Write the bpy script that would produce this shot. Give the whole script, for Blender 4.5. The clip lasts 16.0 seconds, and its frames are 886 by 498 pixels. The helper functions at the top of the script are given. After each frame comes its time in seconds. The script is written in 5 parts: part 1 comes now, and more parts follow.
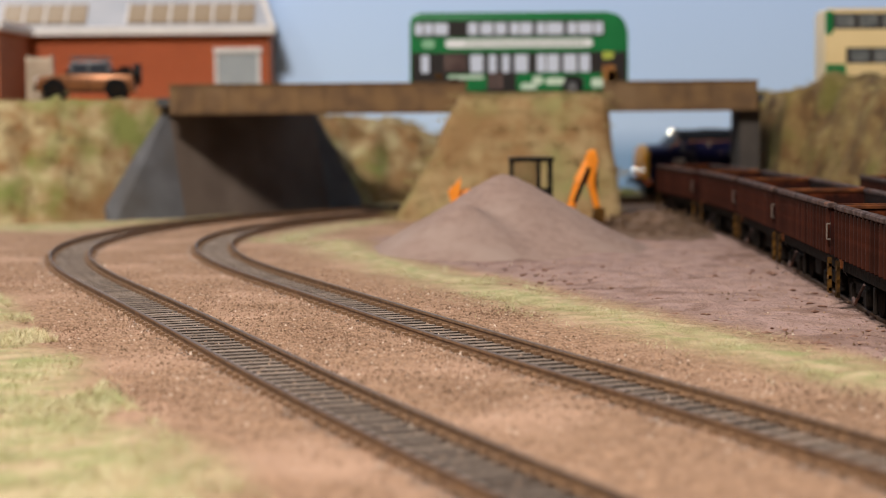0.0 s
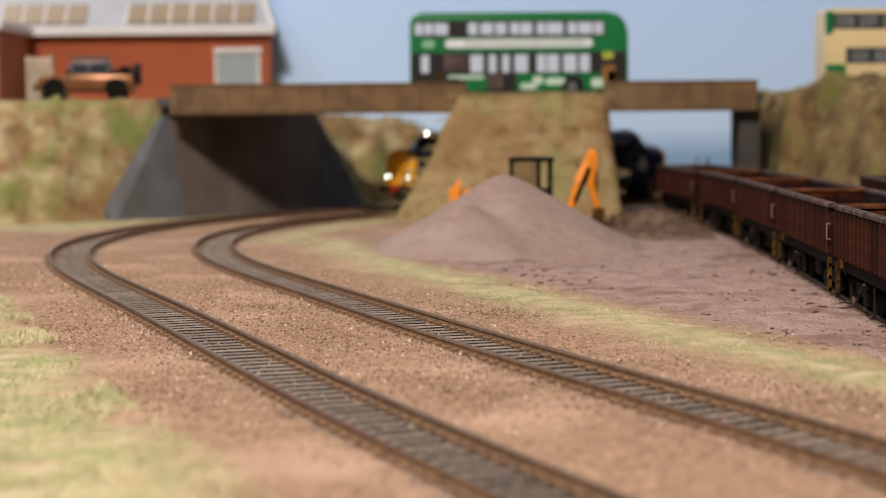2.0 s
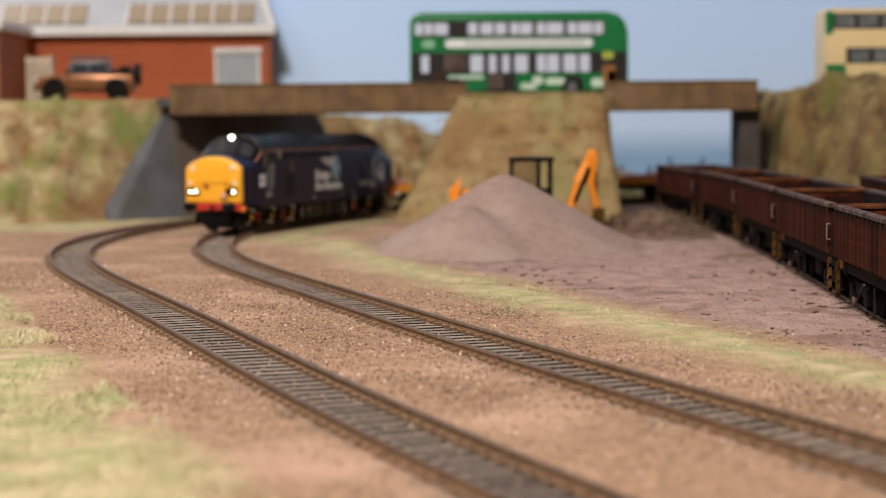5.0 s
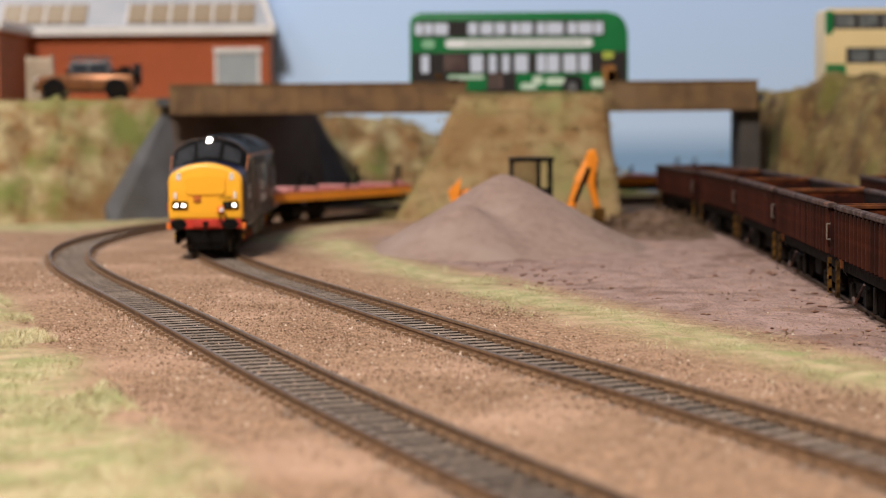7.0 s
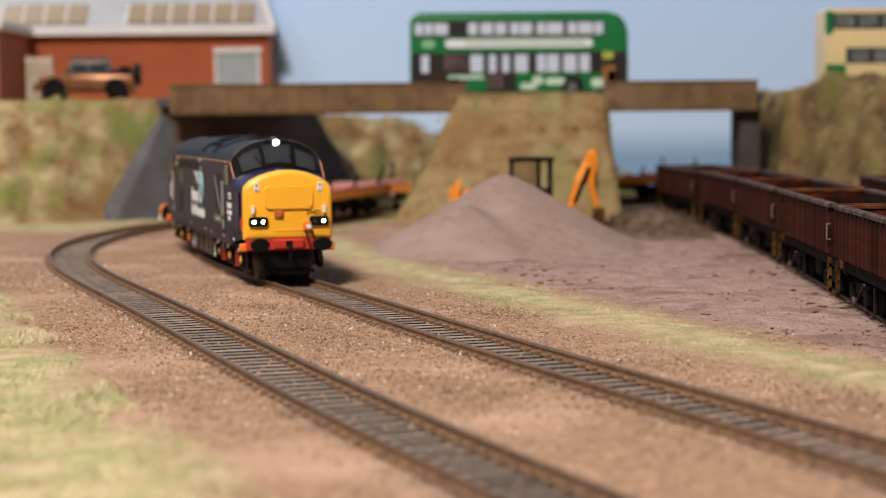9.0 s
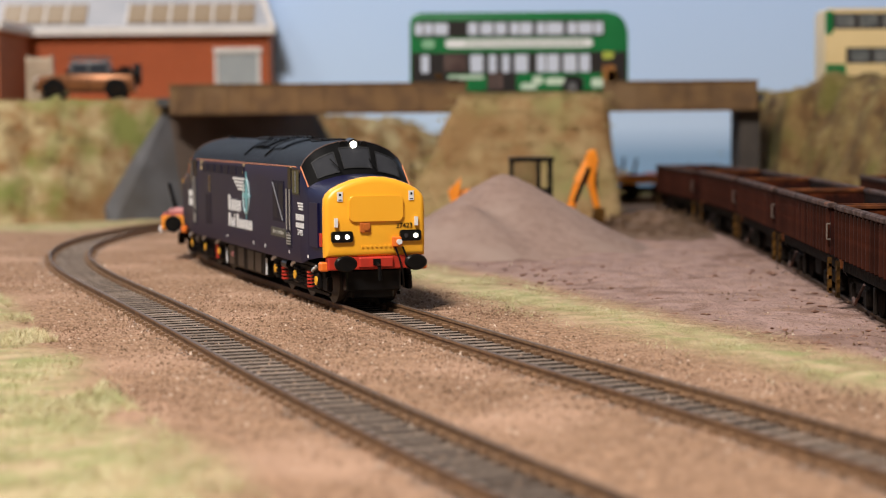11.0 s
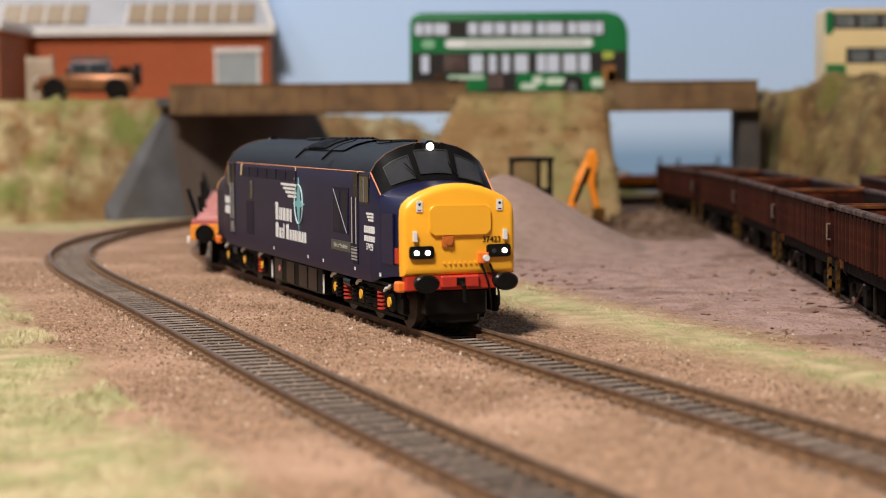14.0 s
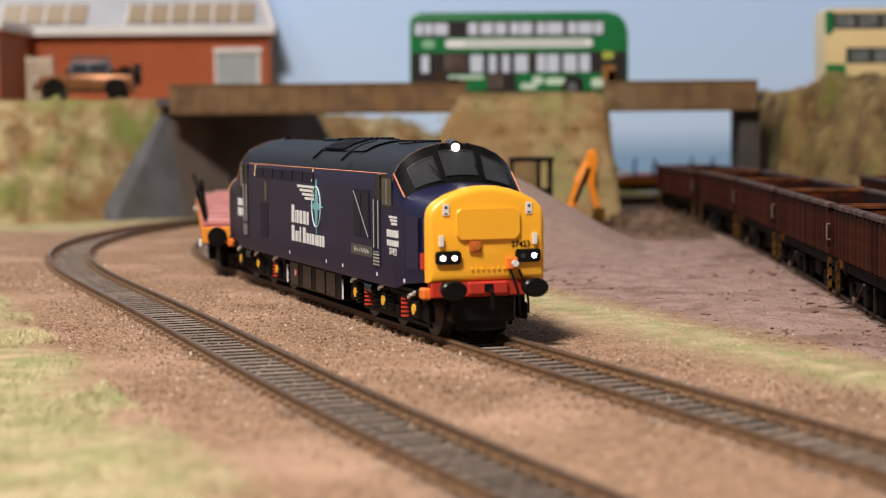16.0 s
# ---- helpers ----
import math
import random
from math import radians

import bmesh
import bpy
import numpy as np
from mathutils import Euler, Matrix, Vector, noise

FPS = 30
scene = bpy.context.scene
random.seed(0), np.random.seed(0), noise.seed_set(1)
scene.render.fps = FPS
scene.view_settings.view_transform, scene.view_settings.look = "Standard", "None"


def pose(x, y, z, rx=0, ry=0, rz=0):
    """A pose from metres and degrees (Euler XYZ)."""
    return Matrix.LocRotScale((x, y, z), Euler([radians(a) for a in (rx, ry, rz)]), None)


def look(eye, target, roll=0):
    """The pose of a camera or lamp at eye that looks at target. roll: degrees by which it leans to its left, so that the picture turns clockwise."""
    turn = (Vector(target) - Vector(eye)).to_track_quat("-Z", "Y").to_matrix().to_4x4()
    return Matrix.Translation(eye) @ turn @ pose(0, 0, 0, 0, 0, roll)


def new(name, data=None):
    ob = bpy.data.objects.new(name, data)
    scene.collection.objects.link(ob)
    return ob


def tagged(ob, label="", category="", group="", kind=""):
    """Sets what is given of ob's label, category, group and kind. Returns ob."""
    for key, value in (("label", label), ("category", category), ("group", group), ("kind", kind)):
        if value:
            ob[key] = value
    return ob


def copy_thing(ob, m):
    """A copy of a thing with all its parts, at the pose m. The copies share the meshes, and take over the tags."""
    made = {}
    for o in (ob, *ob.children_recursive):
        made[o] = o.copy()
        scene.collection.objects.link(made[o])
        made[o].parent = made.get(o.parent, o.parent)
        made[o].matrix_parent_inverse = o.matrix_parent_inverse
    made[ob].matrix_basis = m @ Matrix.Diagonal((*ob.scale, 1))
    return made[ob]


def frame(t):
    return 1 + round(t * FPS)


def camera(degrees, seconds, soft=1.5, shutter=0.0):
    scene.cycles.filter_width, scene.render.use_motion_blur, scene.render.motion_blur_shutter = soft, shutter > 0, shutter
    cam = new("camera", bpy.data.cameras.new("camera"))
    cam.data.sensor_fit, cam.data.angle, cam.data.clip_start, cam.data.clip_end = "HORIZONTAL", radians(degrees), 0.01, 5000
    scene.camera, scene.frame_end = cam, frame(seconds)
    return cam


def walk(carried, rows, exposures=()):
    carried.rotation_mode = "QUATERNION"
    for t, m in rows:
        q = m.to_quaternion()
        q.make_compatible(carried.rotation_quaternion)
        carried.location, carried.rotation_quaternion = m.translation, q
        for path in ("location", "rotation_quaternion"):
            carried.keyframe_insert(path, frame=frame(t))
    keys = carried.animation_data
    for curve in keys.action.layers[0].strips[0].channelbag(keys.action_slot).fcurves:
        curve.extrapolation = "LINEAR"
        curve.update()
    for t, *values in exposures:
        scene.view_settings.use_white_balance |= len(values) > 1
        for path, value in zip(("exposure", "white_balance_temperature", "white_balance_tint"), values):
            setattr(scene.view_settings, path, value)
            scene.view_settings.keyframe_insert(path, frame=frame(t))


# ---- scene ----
MM = 0.001  # everything below is written in millimetres of the model layout

# camera: on a low stand in front of the layout, a long lens wide open
cam = camera(27.95, 16.0, soft=0.6, shutter=0.5)
EYE = pose(0, 0, 0.0567, 90 - 3.988, 0, 0) @ pose(0, 0, 0, 0, 0, -0.447)
walk(cam, [(0.0, EYE), (16.0, EYE)])
cam.data.dof.use_dof = True
cam.data.dof.focus_distance = 0.53
cam.data.dof.aperture_fstop = 18.0

# light: the hall's soft light, one lamp over the layout's front, added rear fill
world = bpy.data.worlds.new("hall")
world.use_nodes = True
world.node_tree.nodes["Background"].inputs[0].default_value = (1.0, 0.97, 0.99, 1)
world.node_tree.nodes["Background"].inputs[1].default_value = 0.12
scene.world = world
lamp = bpy.data.lights.new("layout_lamp", "AREA")
lamp.shape, lamp.size, lamp.size_y = "RECTANGLE", 0.30, 0.16
lamp.energy, lamp.color = 30.0, (1.0, 0.93, 0.865)
lamp_ob = new("layout_lamp", lamp)
lamp_ob.matrix_world = look((-0.36, -0.20, 1.12), (0.0, 0.70, 0.0))
# invented fill: no such lamp is known; brightens the nose behind the bridge
lamp2 = bpy.data.lights.new("layout_lamp_rear", "AREA")
lamp2.shape, lamp2.size, lamp2.size_y = "RECTANGLE", 0.30, 0.16
lamp2.energy, lamp2.color = 3.2, (1.0, 0.94, 0.86)
lamp2_ob = new("layout_lamp_rear", lamp2)
lamp2_ob.matrix_world = look((-0.62, 1.22, 0.90), (0.14, 1.30, 0.0))
scene.view_settings.exposure = 0.0


# ---- materials ----
def mat(name, c1, c2=None, scale=300.0, rough=0.7, metal=0.0, bump=0.0, bscale=None, spots=None, spot_scale=60.0, spot_amount=0.5, emit=0.0, vary=0.0, coat=0.0, spec=0.5):
    m = bpy.data.materials.new(name)
    m.use_nodes = True
    nt = m.node_tree
    b = nt.nodes["Principled BSDF"]
    b.inputs["Roughness"].default_value = rough
    b.inputs["Metallic"].default_value = metal
    b.inputs["Coat Weight"].default_value = coat
    b.inputs["Specular IOR Level"].default_value = spec
    if emit:
        b.inputs["Emission Color"].default_value = (*c1, 1)
        b.inputs["Emission Strength"].default_value = emit
    if c2 is None:
        b.inputs["Base Color"].default_value = (*c1, 1)
        if not bump:
            return m
    tc = nt.nodes.new("ShaderNodeTexCoord")

    def tex(sc, detail):
        n = nt.nodes.new("ShaderNodeTexNoise")
        n.inputs["Scale"].default_value = sc
        n.inputs["Detail"].default_value = detail
        nt.links.new(tc.outputs["Object"], n.inputs["Vector"])
        return n

    def mix(fac, a, bb, lo=0.35, hi=0.65):
        ramp = nt.nodes.new("ShaderNodeMapRange")
        ramp.inputs[1].default_value, ramp.inputs[2].default_value = lo, hi
        nt.links.new(fac, ramp.inputs[0])
        x = nt.nodes.new("ShaderNodeMix")
        x.data_type = "RGBA"
        nt.links.new(ramp.outputs[0], x.inputs[0])
        for k, v in ((6, a), (7, bb)):
            if isinstance(v, tuple):
                x.inputs[k].default_value = (*v, 1)
            else:
                nt.links.new(v, x.inputs[k])
        return x.outputs[2]

    if c2 is not None:
        col = mix(tex(scale, 6).outputs[0], c1, c2)
        if spots is not None:
            col = mix(tex(spot_scale, 4).outputs[0], col, spots, spot_amount, spot_amount + 0.18)
        if vary:
            info = nt.nodes.new("ShaderNodeObjectInfo")
            hsv = nt.nodes.new("ShaderNodeHueSaturation")
            mr = nt.nodes.new("ShaderNodeMapRange")
            mr.inputs[3].default_value, mr.inputs[4].default_value = 1 - vary, 1 + vary
            nt.links.new(info.outputs["Random"], mr.inputs[0])
            nt.links.new(mr.outputs[0], hsv.inputs["Value"])
            nt.links.new(col, hsv.inputs["Color"])
            col = hsv.outputs[0]
        nt.links.new(col, b.inputs["Base Color"])
    if bump:
        bn = nt.nodes.new("ShaderNodeBump")
        bn.inputs["Strength"].default_value = min(1.0, bump)
        bn.inputs["Distance"].default_value = 0.0016
        nt.links.new(tex(bscale or scale * 2, 5).outputs[0], bn.inputs["Height"])
        nt.links.new(bn.outputs[0], b.inputs["Normal"])
    return m


NAVY = mat("navy_paint", (0.0075, 0.0075, 0.036), (0.0095, 0.0095, 0.042), 60, 0.38, spec=0.15)
ROOFGREY = mat("roof_dark_grey", (0.003, 0.003, 0.0035), (0.007, 0.007, 0.008), 260, 0.5, spec=0.09, bump=0.15, bscale=900)
YELLOW = mat("warning_yellow", (0.94, 0.43, 0.024), (0.95, 0.455, 0.028), 60, 0.36)
YELLOWDOT = mat("axlebox_yellow", (0.85, 0.42, 0.02))
RED = mat("signal_red", (0.55, 0.035, 0.015), (0.45, 0.03, 0.015), 200, 0.5)
ORANGE = mat("orange_paint", (0.85, 0.20, 0.02), (0.75, 0.16, 0.02), 200, 0.5)
BLACK = mat("black_parts", (0.004, 0.004, 0.0042), (0.007, 0.0066, 0.0066), 250, 0.28, spec=0.16)
SOOT = mat("underframe_black", (0.0035, 0.003, 0.003), (0.008, 0.0065, 0.006), 300, 0.55, spec=0.1)
WHITE = mat("white_marks", (0.75, 0.75, 0.75), None, rough=0.5)
TEAL = mat("teal_marks", (0.16, 0.42, 0.46), None, rough=0.5)
GLASS = mat("cab_glass", (0.022, 0.023, 0.027), (0.042, 0.043, 0.048), 60, 0.10, spec=0.6)
LAMPLIT = mat("lit_lamp", (1.0, 0.93, 0.78), emit=9.0)
LAMPTOP = mat("lit_headlight", (1.0, 0.90, 0.72), emit=20.0)
CREAM = mat("cream_paint", (0.72, 0.55, 0.28), (0.76, 0.58, 0.30), 60, 0.35)
BUSGREEN = mat("bus_green", (0.010, 0.15, 0.040), (0.012, 0.17, 0.045), 60, 0.22, coat=0.5)
BUSLIGHT = mat("bus_light_green", (0.20, 0.42, 0.24), (0.26, 0.48, 0.30), 60, 0.3)
# opaque pale pane: the bright sky seen through is put in its colour
BUSSKYPANE = mat("bus_glass", (0.60, 0.64, 0.74), None, rough=0.08)
BUSDARK = mat("bus_dark_trim", (0.022, 0.018, 0.017), None, rough=0.3)
RUST = mat("rusted_wagon", (0.038, 0.0085, 0.005), (0.010, 0.004, 0.003), 150, 0.85, bump=0.4, bscale=900, spots=(0.15, 0.034, 0.009), spot_scale=55, spot_amount=0.53, vary=0.2, spec=0.08)
# ribs lighter than the body: rust plus their highlights in the colour
RUSTRIB = mat("rusted_rib", (0.05, 0.013, 0.007), (0.015, 0.006, 0.004), 110, 0.85, bump=0.4, spots=(0.20, 0.055, 0.015), spot_scale=60, spot_amount=0.52, vary=0.3, spec=0.08)
RUSTRIM = mat("worn_rim", (0.115, 0.08, 0.074), (0.028, 0.016, 0.013), 250, 0.75, bump=0.4, spots=(0.30, 0.10, 0.03), spot_scale=70, spot_amount=0.56, spec=0.08)
RUSTORANGE = mat("bright_rust", (0.13, 0.042, 0.014), (0.04, 0.014, 0.008), 160, 0.85, bump=0.4, spec=0.08)
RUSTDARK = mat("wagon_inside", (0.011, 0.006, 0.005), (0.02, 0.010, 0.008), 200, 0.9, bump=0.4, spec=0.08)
OCHRE = mat("dirty_ochre", (0.11, 0.05, 0.009), (0.03, 0.016, 0.006), 260, 0.8, bump=0.3, spec=0.08)
GRIME = mat("dirty_underframe", (0.006, 0.005, 0.004), (0.018, 0.013, 0.010), 300, 0.85, bump=0.4, spec=0.08)
RAIL = mat("rusted_rail", (0.25, 0.14, 0.07), (0.14, 0.076, 0.04), 400, 0.7)
RAILTOP = mat("rail_head", (0.16, 0.10, 0.062), (0.10, 0.062, 0.04), 300, 0.5, metal=0.35)
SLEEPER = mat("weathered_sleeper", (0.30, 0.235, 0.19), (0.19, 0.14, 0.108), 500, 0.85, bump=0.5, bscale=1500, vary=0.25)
# shade on sleeper sides put into the colour; siding sleepers wholly dark
SLEEPERSHADE = mat("grimy_sleeper_side", (0.025, 0.017, 0.012), (0.045, 0.031, 0.022), 500, 0.9)
WALLBROWN = mat("brown_concrete", (0.12, 0.088, 0.068), (0.165, 0.125, 0.10), 30, 0.85, bump=0.3, bscale=400, spots=(0.085, 0.06, 0.045), spot_scale=14)
CONCRETE = mat("grey_concrete", (0.095, 0.095, 0.102), (0.145, 0.145, 0.155), 40, 0.85, bump=0.3, bscale=500, spots=(0.085, 0.075, 0.068), spot_scale=18)
GIRDER = mat("brown_girder", (0.185, 0.102, 0.038), (0.115, 0.062, 0.026), 90, 0.75, bump=0.3, bscale=600, spots=(0.20, 0.12, 0.055), spot_scale=22)
TARMAC = mat("road_tarmac", (0.06, 0.06, 0.062), (0.085, 0.083, 0.08), 400, 0.9, bump=0.3)
BRICK = mat("orange_brick", (0.54, 0.125, 0.042), (0.47, 0.108, 0.036), 30, 0.8, bump=0.2, vary=0.12)
MORTAR = mat("brick_joint", (0.40, 0.13, 0.06), (0.36, 0.11, 0.05), 200, 0.9)
WHITEPAINT = mat("white_paint", (0.72, 0.68, 0.66), (0.66, 0.62, 0.60), 60, 0.6)
ROOFLIGHT = mat("roof_sheet_grey", (0.36, 0.37, 0.41), (0.42, 0.42, 0.45), 50, 0.5)
SKYLIGHT = mat("tan_skylight", (0.27, 0.19, 0.115), (0.33, 0.25, 0.17), 60, 0.35)
DOORGREY = mat("grey_door", (0.30, 0.33, 0.35), (0.34, 0.37, 0.39), 60, 0.5)
BRONZE = mat("bronze_paint", (0.22, 0.088, 0.035), (0.27, 0.11, 0.045), 80, 0.28, metal=0.5)
DIGGER = mat("digger_orange", (0.88, 0.28, 0.012), (0.78, 0.23, 0.012), 100, 0.5)
EARTHHEAP = mat("spoil", (0.33, 0.225, 0.185), (0.27, 0.18, 0.145), 240, 0.95, bump=0.6, bscale=1400, spots=(0.36, 0.26, 0.215), spot_scale=26, spot_amount=0.48)
DECKRED = mat("flat_wagon_red", (0.46, 0.10, 0.085), (0.37, 0.08, 0.066), 120, 0.7, bump=0.2)
DECKPALE = mat("flat_wagon_pale_red", (0.58, 0.27, 0.26), (0.48, 0.19, 0.18), 120, 0.7)
WAGYELLOW = mat("flat_wagon_orange", (0.86, 0.30, 0.02), (0.78, 0.26, 0.02), 150, 0.55)
STEPGREY = mat("step_grey", (0.45, 0.45, 0.45), (0.35, 0.35, 0.35), 300, 0.5)
TUFT = mat("scrub_tuft", (0.40, 0.30, 0.14), (0.27, 0.22, 0.08), 40, 0.9)
BROWNTUFT = mat("brown_tuft", (0.15, 0.085, 0.04), (0.09, 0.05, 0.028), 40, 0.9)
PIERBROWN = mat("stained_concrete", (0.042, 0.034, 0.029), (0.065, 0.053, 0.044), 60, 0.85, bump=0.3)


def grit_material():
    """Sand grains from dark brown to pale quartz, each its own shade."""
    m = mat("grit", (0.4, 0.27, 0.19), None, rough=0.85)
    nt = m.node_tree
    geo = nt.nodes.new("ShaderNodeNewGeometry")
    ramp = nt.nodes.new("ShaderNodeValToRGB")
    nt.links.new(geo.outputs["Random Per Island"], ramp.inputs[0])
    ramp.color_ramp.elements[0].color = (0.12, 0.068, 0.036, 1)
    ramp.color_ramp.elements[1].color = (0.78, 0.64, 0.52, 1)
    for at, c in ((0.15, (0.19, 0.11, 0.065, 1)), (0.5, (0.34, 0.21, 0.135, 1)), (0.93, (0.48, 0.32, 0.22, 1))):
        ramp.color_ramp.elements.new(at).color = c
    nt.links.new(ramp.outputs[0], nt.nodes["Principled BSDF"].inputs["Base Color"])
    return m


STONE = grit_material()
DRYGRASS = mat("dry_grass", (0.56, 0.47, 0.25), (0.37, 0.37, 0.155), 25, 0.8)
PALEGRASS = mat("pale_grass", (0.72, 0.64, 0.42), (0.48, 0.50, 0.25), 25, 0.8)


def scrub_material(name, base, pale, green, dark, scale):
    m = mat(name, base, pale, scale * 2.2, 0.95, bump=1.0, bscale=420, spots=green, spot_scale=scale, spot_amount=0.50)
    nt = m.node_tree
    b = nt.nodes["Principled BSDF"]
    col = b.inputs["Base Color"].links[0].from_socket
    tc = nt.nodes.new("ShaderNodeTexCoord")
    for sc, lo, hi, shade in ((scale * 1.6, 0.55, 0.68, dark), (scale * 0.55, 0.56, 0.66, base)):
        n = nt.nodes.new("ShaderNodeTexNoise")
        n.noise_dimensions = "4D"
        n.inputs["W"].default_value = sc
        n.inputs["Scale"].default_value, n.inputs["Detail"].default_value = sc, 5
        nt.links.new(tc.outputs["Object"], n.inputs["Vector"])
        mr = nt.nodes.new("ShaderNodeMapRange")
        mr.inputs[1].default_value, mr.inputs[2].default_value, mr.inputs[4].default_value = lo, hi, 0.85
        nt.links.new(n.outputs[0], mr.inputs[0])
        x = nt.nodes.new("ShaderNodeMix")
        x.data_type = "RGBA"
        nt.links.new(mr.outputs[0], x.inputs[0])
        nt.links.new(col, x.inputs[6])
        x.inputs[7].default_value = (*shade, 1)
        col = x.outputs[2]
    nt.links.new(col, b.inputs["Base Color"])
    return m


SCRUB = scrub_material("scrub_foam", (0.26, 0.135, 0.05), (0.48, 0.39, 0.21), (0.21, 0.225, 0.06), (0.10, 0.055, 0.016), 30)
SCRUBTAN = scrub_material("tan_scrub_foam", (0.27, 0.155, 0.062), (0.38, 0.27, 0.13), (0.27, 0.235, 0.09), (0.20, 0.10, 0.035), 34)
# olive scrub, darkened in the colour as this hillside catches less light
SCRUBOLIVE = scrub_material("olive_scrub_foam", (0.135, 0.068, 0.022), (0.24, 0.17, 0.062), (0.135, 0.115, 0.024), (0.065, 0.034, 0.010), 34)


# brown scrub, its colour darkened for the shadow it lies in
BROWNSCRUB = scrub_material("brown_scrub", (0.13, 0.075, 0.045), (0.19, 0.115, 0.075), (0.14, 0.085, 0.045), (0.07, 0.04, 0.024), 60)


def ground_material():
    m = mat("layout_ground", (0.45, 0.268, 0.162), (0.205, 0.115, 0.063), 620, 0.95, bump=1.0, bscale=620, spots=(0.48, 0.295, 0.195), spot_scale=22, spot_amount=0.50)
    nt = m.node_tree
    b = nt.nodes["Principled BSDF"]
    base = b.inputs["Base Color"].links[0].from_socket
    att = nt.nodes.new("ShaderNodeAttribute")
    att.attribute_name = "cover"
    sep = nt.nodes.new("ShaderNodeSeparateColor")
    nt.links.new(att.outputs["Color"], sep.inputs[0])
    tc = nt.nodes.new("ShaderNodeTexCoord")
    for k, (ca, cb, sc) in enumerate((((0.55, 0.43, 0.25), (0.32, 0.32, 0.13), 120), ((0.37, 0.24, 0.205), (0.27, 0.17, 0.14), 120), ((0.075, 0.052, 0.036), (0.04, 0.028, 0.02), 700))):
        n = nt.nodes.new("ShaderNodeTexNoise")
        n.inputs["Scale"].default_value, n.inputs["Detail"].default_value = sc, 6
        nt.links.new(tc.outputs["Object"], n.inputs["Vector"])
        x = nt.nodes.new("ShaderNodeMix")
        x.data_type = "RGBA"
        x.inputs[6].default_value, x.inputs[7].default_value = (*ca, 1), (*cb, 1)
        mr = nt.nodes.new("ShaderNodeMapRange")
        mr.inputs[1].default_value, mr.inputs[2].default_value = 0.38, 0.62
        nt.links.new(n.outputs[0], mr.inputs[0])
        nt.links.new(mr.outputs[0], x.inputs[0])
        y = nt.nodes.new("ShaderNodeMix")
        y.data_type = "RGBA"
        nt.links.new(sep.outputs[k], y.inputs[0])
        nt.links.new(base, y.inputs[6])
        nt.links.new(x.outputs[2], y.inputs[7])
        base = y.outputs[2]
    # drag marks and cracks in the bare earth
    squash = nt.nodes.new("ShaderNodeMapping")
    squash.inputs["Scale"].default_value = (30, 20, 20)
    squash.inputs["Rotation"].default_value = (0, 0, 0.5)
    nt.links.new(tc.outputs["Object"], squash.inputs[0])
    marks = nt.nodes.new("ShaderNodeTexNoise")
    marks.inputs["Scale"].default_value, marks.inputs["Detail"].default_value, marks.inputs["Distortion"].default_value = 1.0, 5, 1.2
    nt.links.new(squash.outputs[0], marks.inputs["Vector"])
    off = nt.nodes.new("ShaderNodeMath")
    off.operation = "SUBTRACT"
    off.inputs[1].default_value = 0.5
    nt.links.new(marks.outputs[0], off.inputs[0])
    size = nt.nodes.new("ShaderNodeMath")
    size.operation = "ABSOLUTE"
    nt.links.new(off.outputs[0], size.inputs[0])
    thin = nt.nodes.new("ShaderNodeMapRange")
    thin.inputs[1].default_value, thin.inputs[2].default_value = 0.02, 0.07
    thin.inputs[3].default_value, thin.inputs[4].default_value = 1.0, 0.0
    nt.links.new(size.outputs[0], thin.inputs[0])
    where = nt.nodes.new("ShaderNodeTexNoise")
    where.inputs["Scale"].default_value = 18
    nt.links.new(tc.outputs["Object"], where.inputs["Vector"])
    some = nt.nodes.new("ShaderNodeMapRange")
    some.inputs[1].default_value, some.inputs[2].default_value, some.inputs[4].default_value = 0.48, 0.60, 0.75
    nt.links.new(where.outputs[0], some.inputs[0])
    amount = thin.outputs[0]
    for other in (some.outputs[0], sep.outputs[1]):
        times = nt.nodes.new("ShaderNodeMath")
        times.operation = "MULTIPLY"
        nt.links.new(amount, times.inputs[0])
        nt.links.new(other, times.inputs[1])
        amount = times.outputs[0]
    z = nt.nodes.new("ShaderNodeMix")
    z.data_type = "RGBA"
    nt.links.new(amount, z.inputs[0])
    nt.links.new(base, z.inputs[6])
    z.inputs[7].default_value = (0.15, 0.075, 0.05, 1)
    nt.links.new(z.outputs[2], b.inputs["Base Color"])
    return m


GROUND = ground_material()


def sky_material():
    m = bpy.data.materials.new("painted_sky")
    m.use_nodes = True
    nt = m.node_tree
    b = nt.nodes["Principled BSDF"]
    b.inputs["Roughness"].default_value = 0.9
    tc = nt.nodes.new("ShaderNodeTexCoord")
    sep = nt.nodes.new("ShaderNodeSeparateXYZ")
    nt.links.new(tc.outputs["Object"], sep.inputs[0])
    mz = nt.nodes.new("ShaderNodeMapRange")
    mz.inputs[1].default_value, mz.inputs[2].default_value = 0.03, 0.20
    nt.links.new(sep.outputs[2], mz.inputs[0])
    ramp = nt.nodes.new("ShaderNodeValToRGB")
    nt.links.new(mz.outputs[0], ramp.inputs[0])
    ramp.color_ramp.elements[0].color = (0.25, 0.40, 0.60, 1)
    ramp.color_ramp.elements[1].color = (0.50, 0.68, 1.0, 1)
    e = ramp.color_ramp.elements.new(0.14)
    e.color = (0.56, 0.72, 0.95, 1)
    nt.links.new(ramp.outputs[0], b.inputs["Base Color"])
    return m


SKY = sky_material()


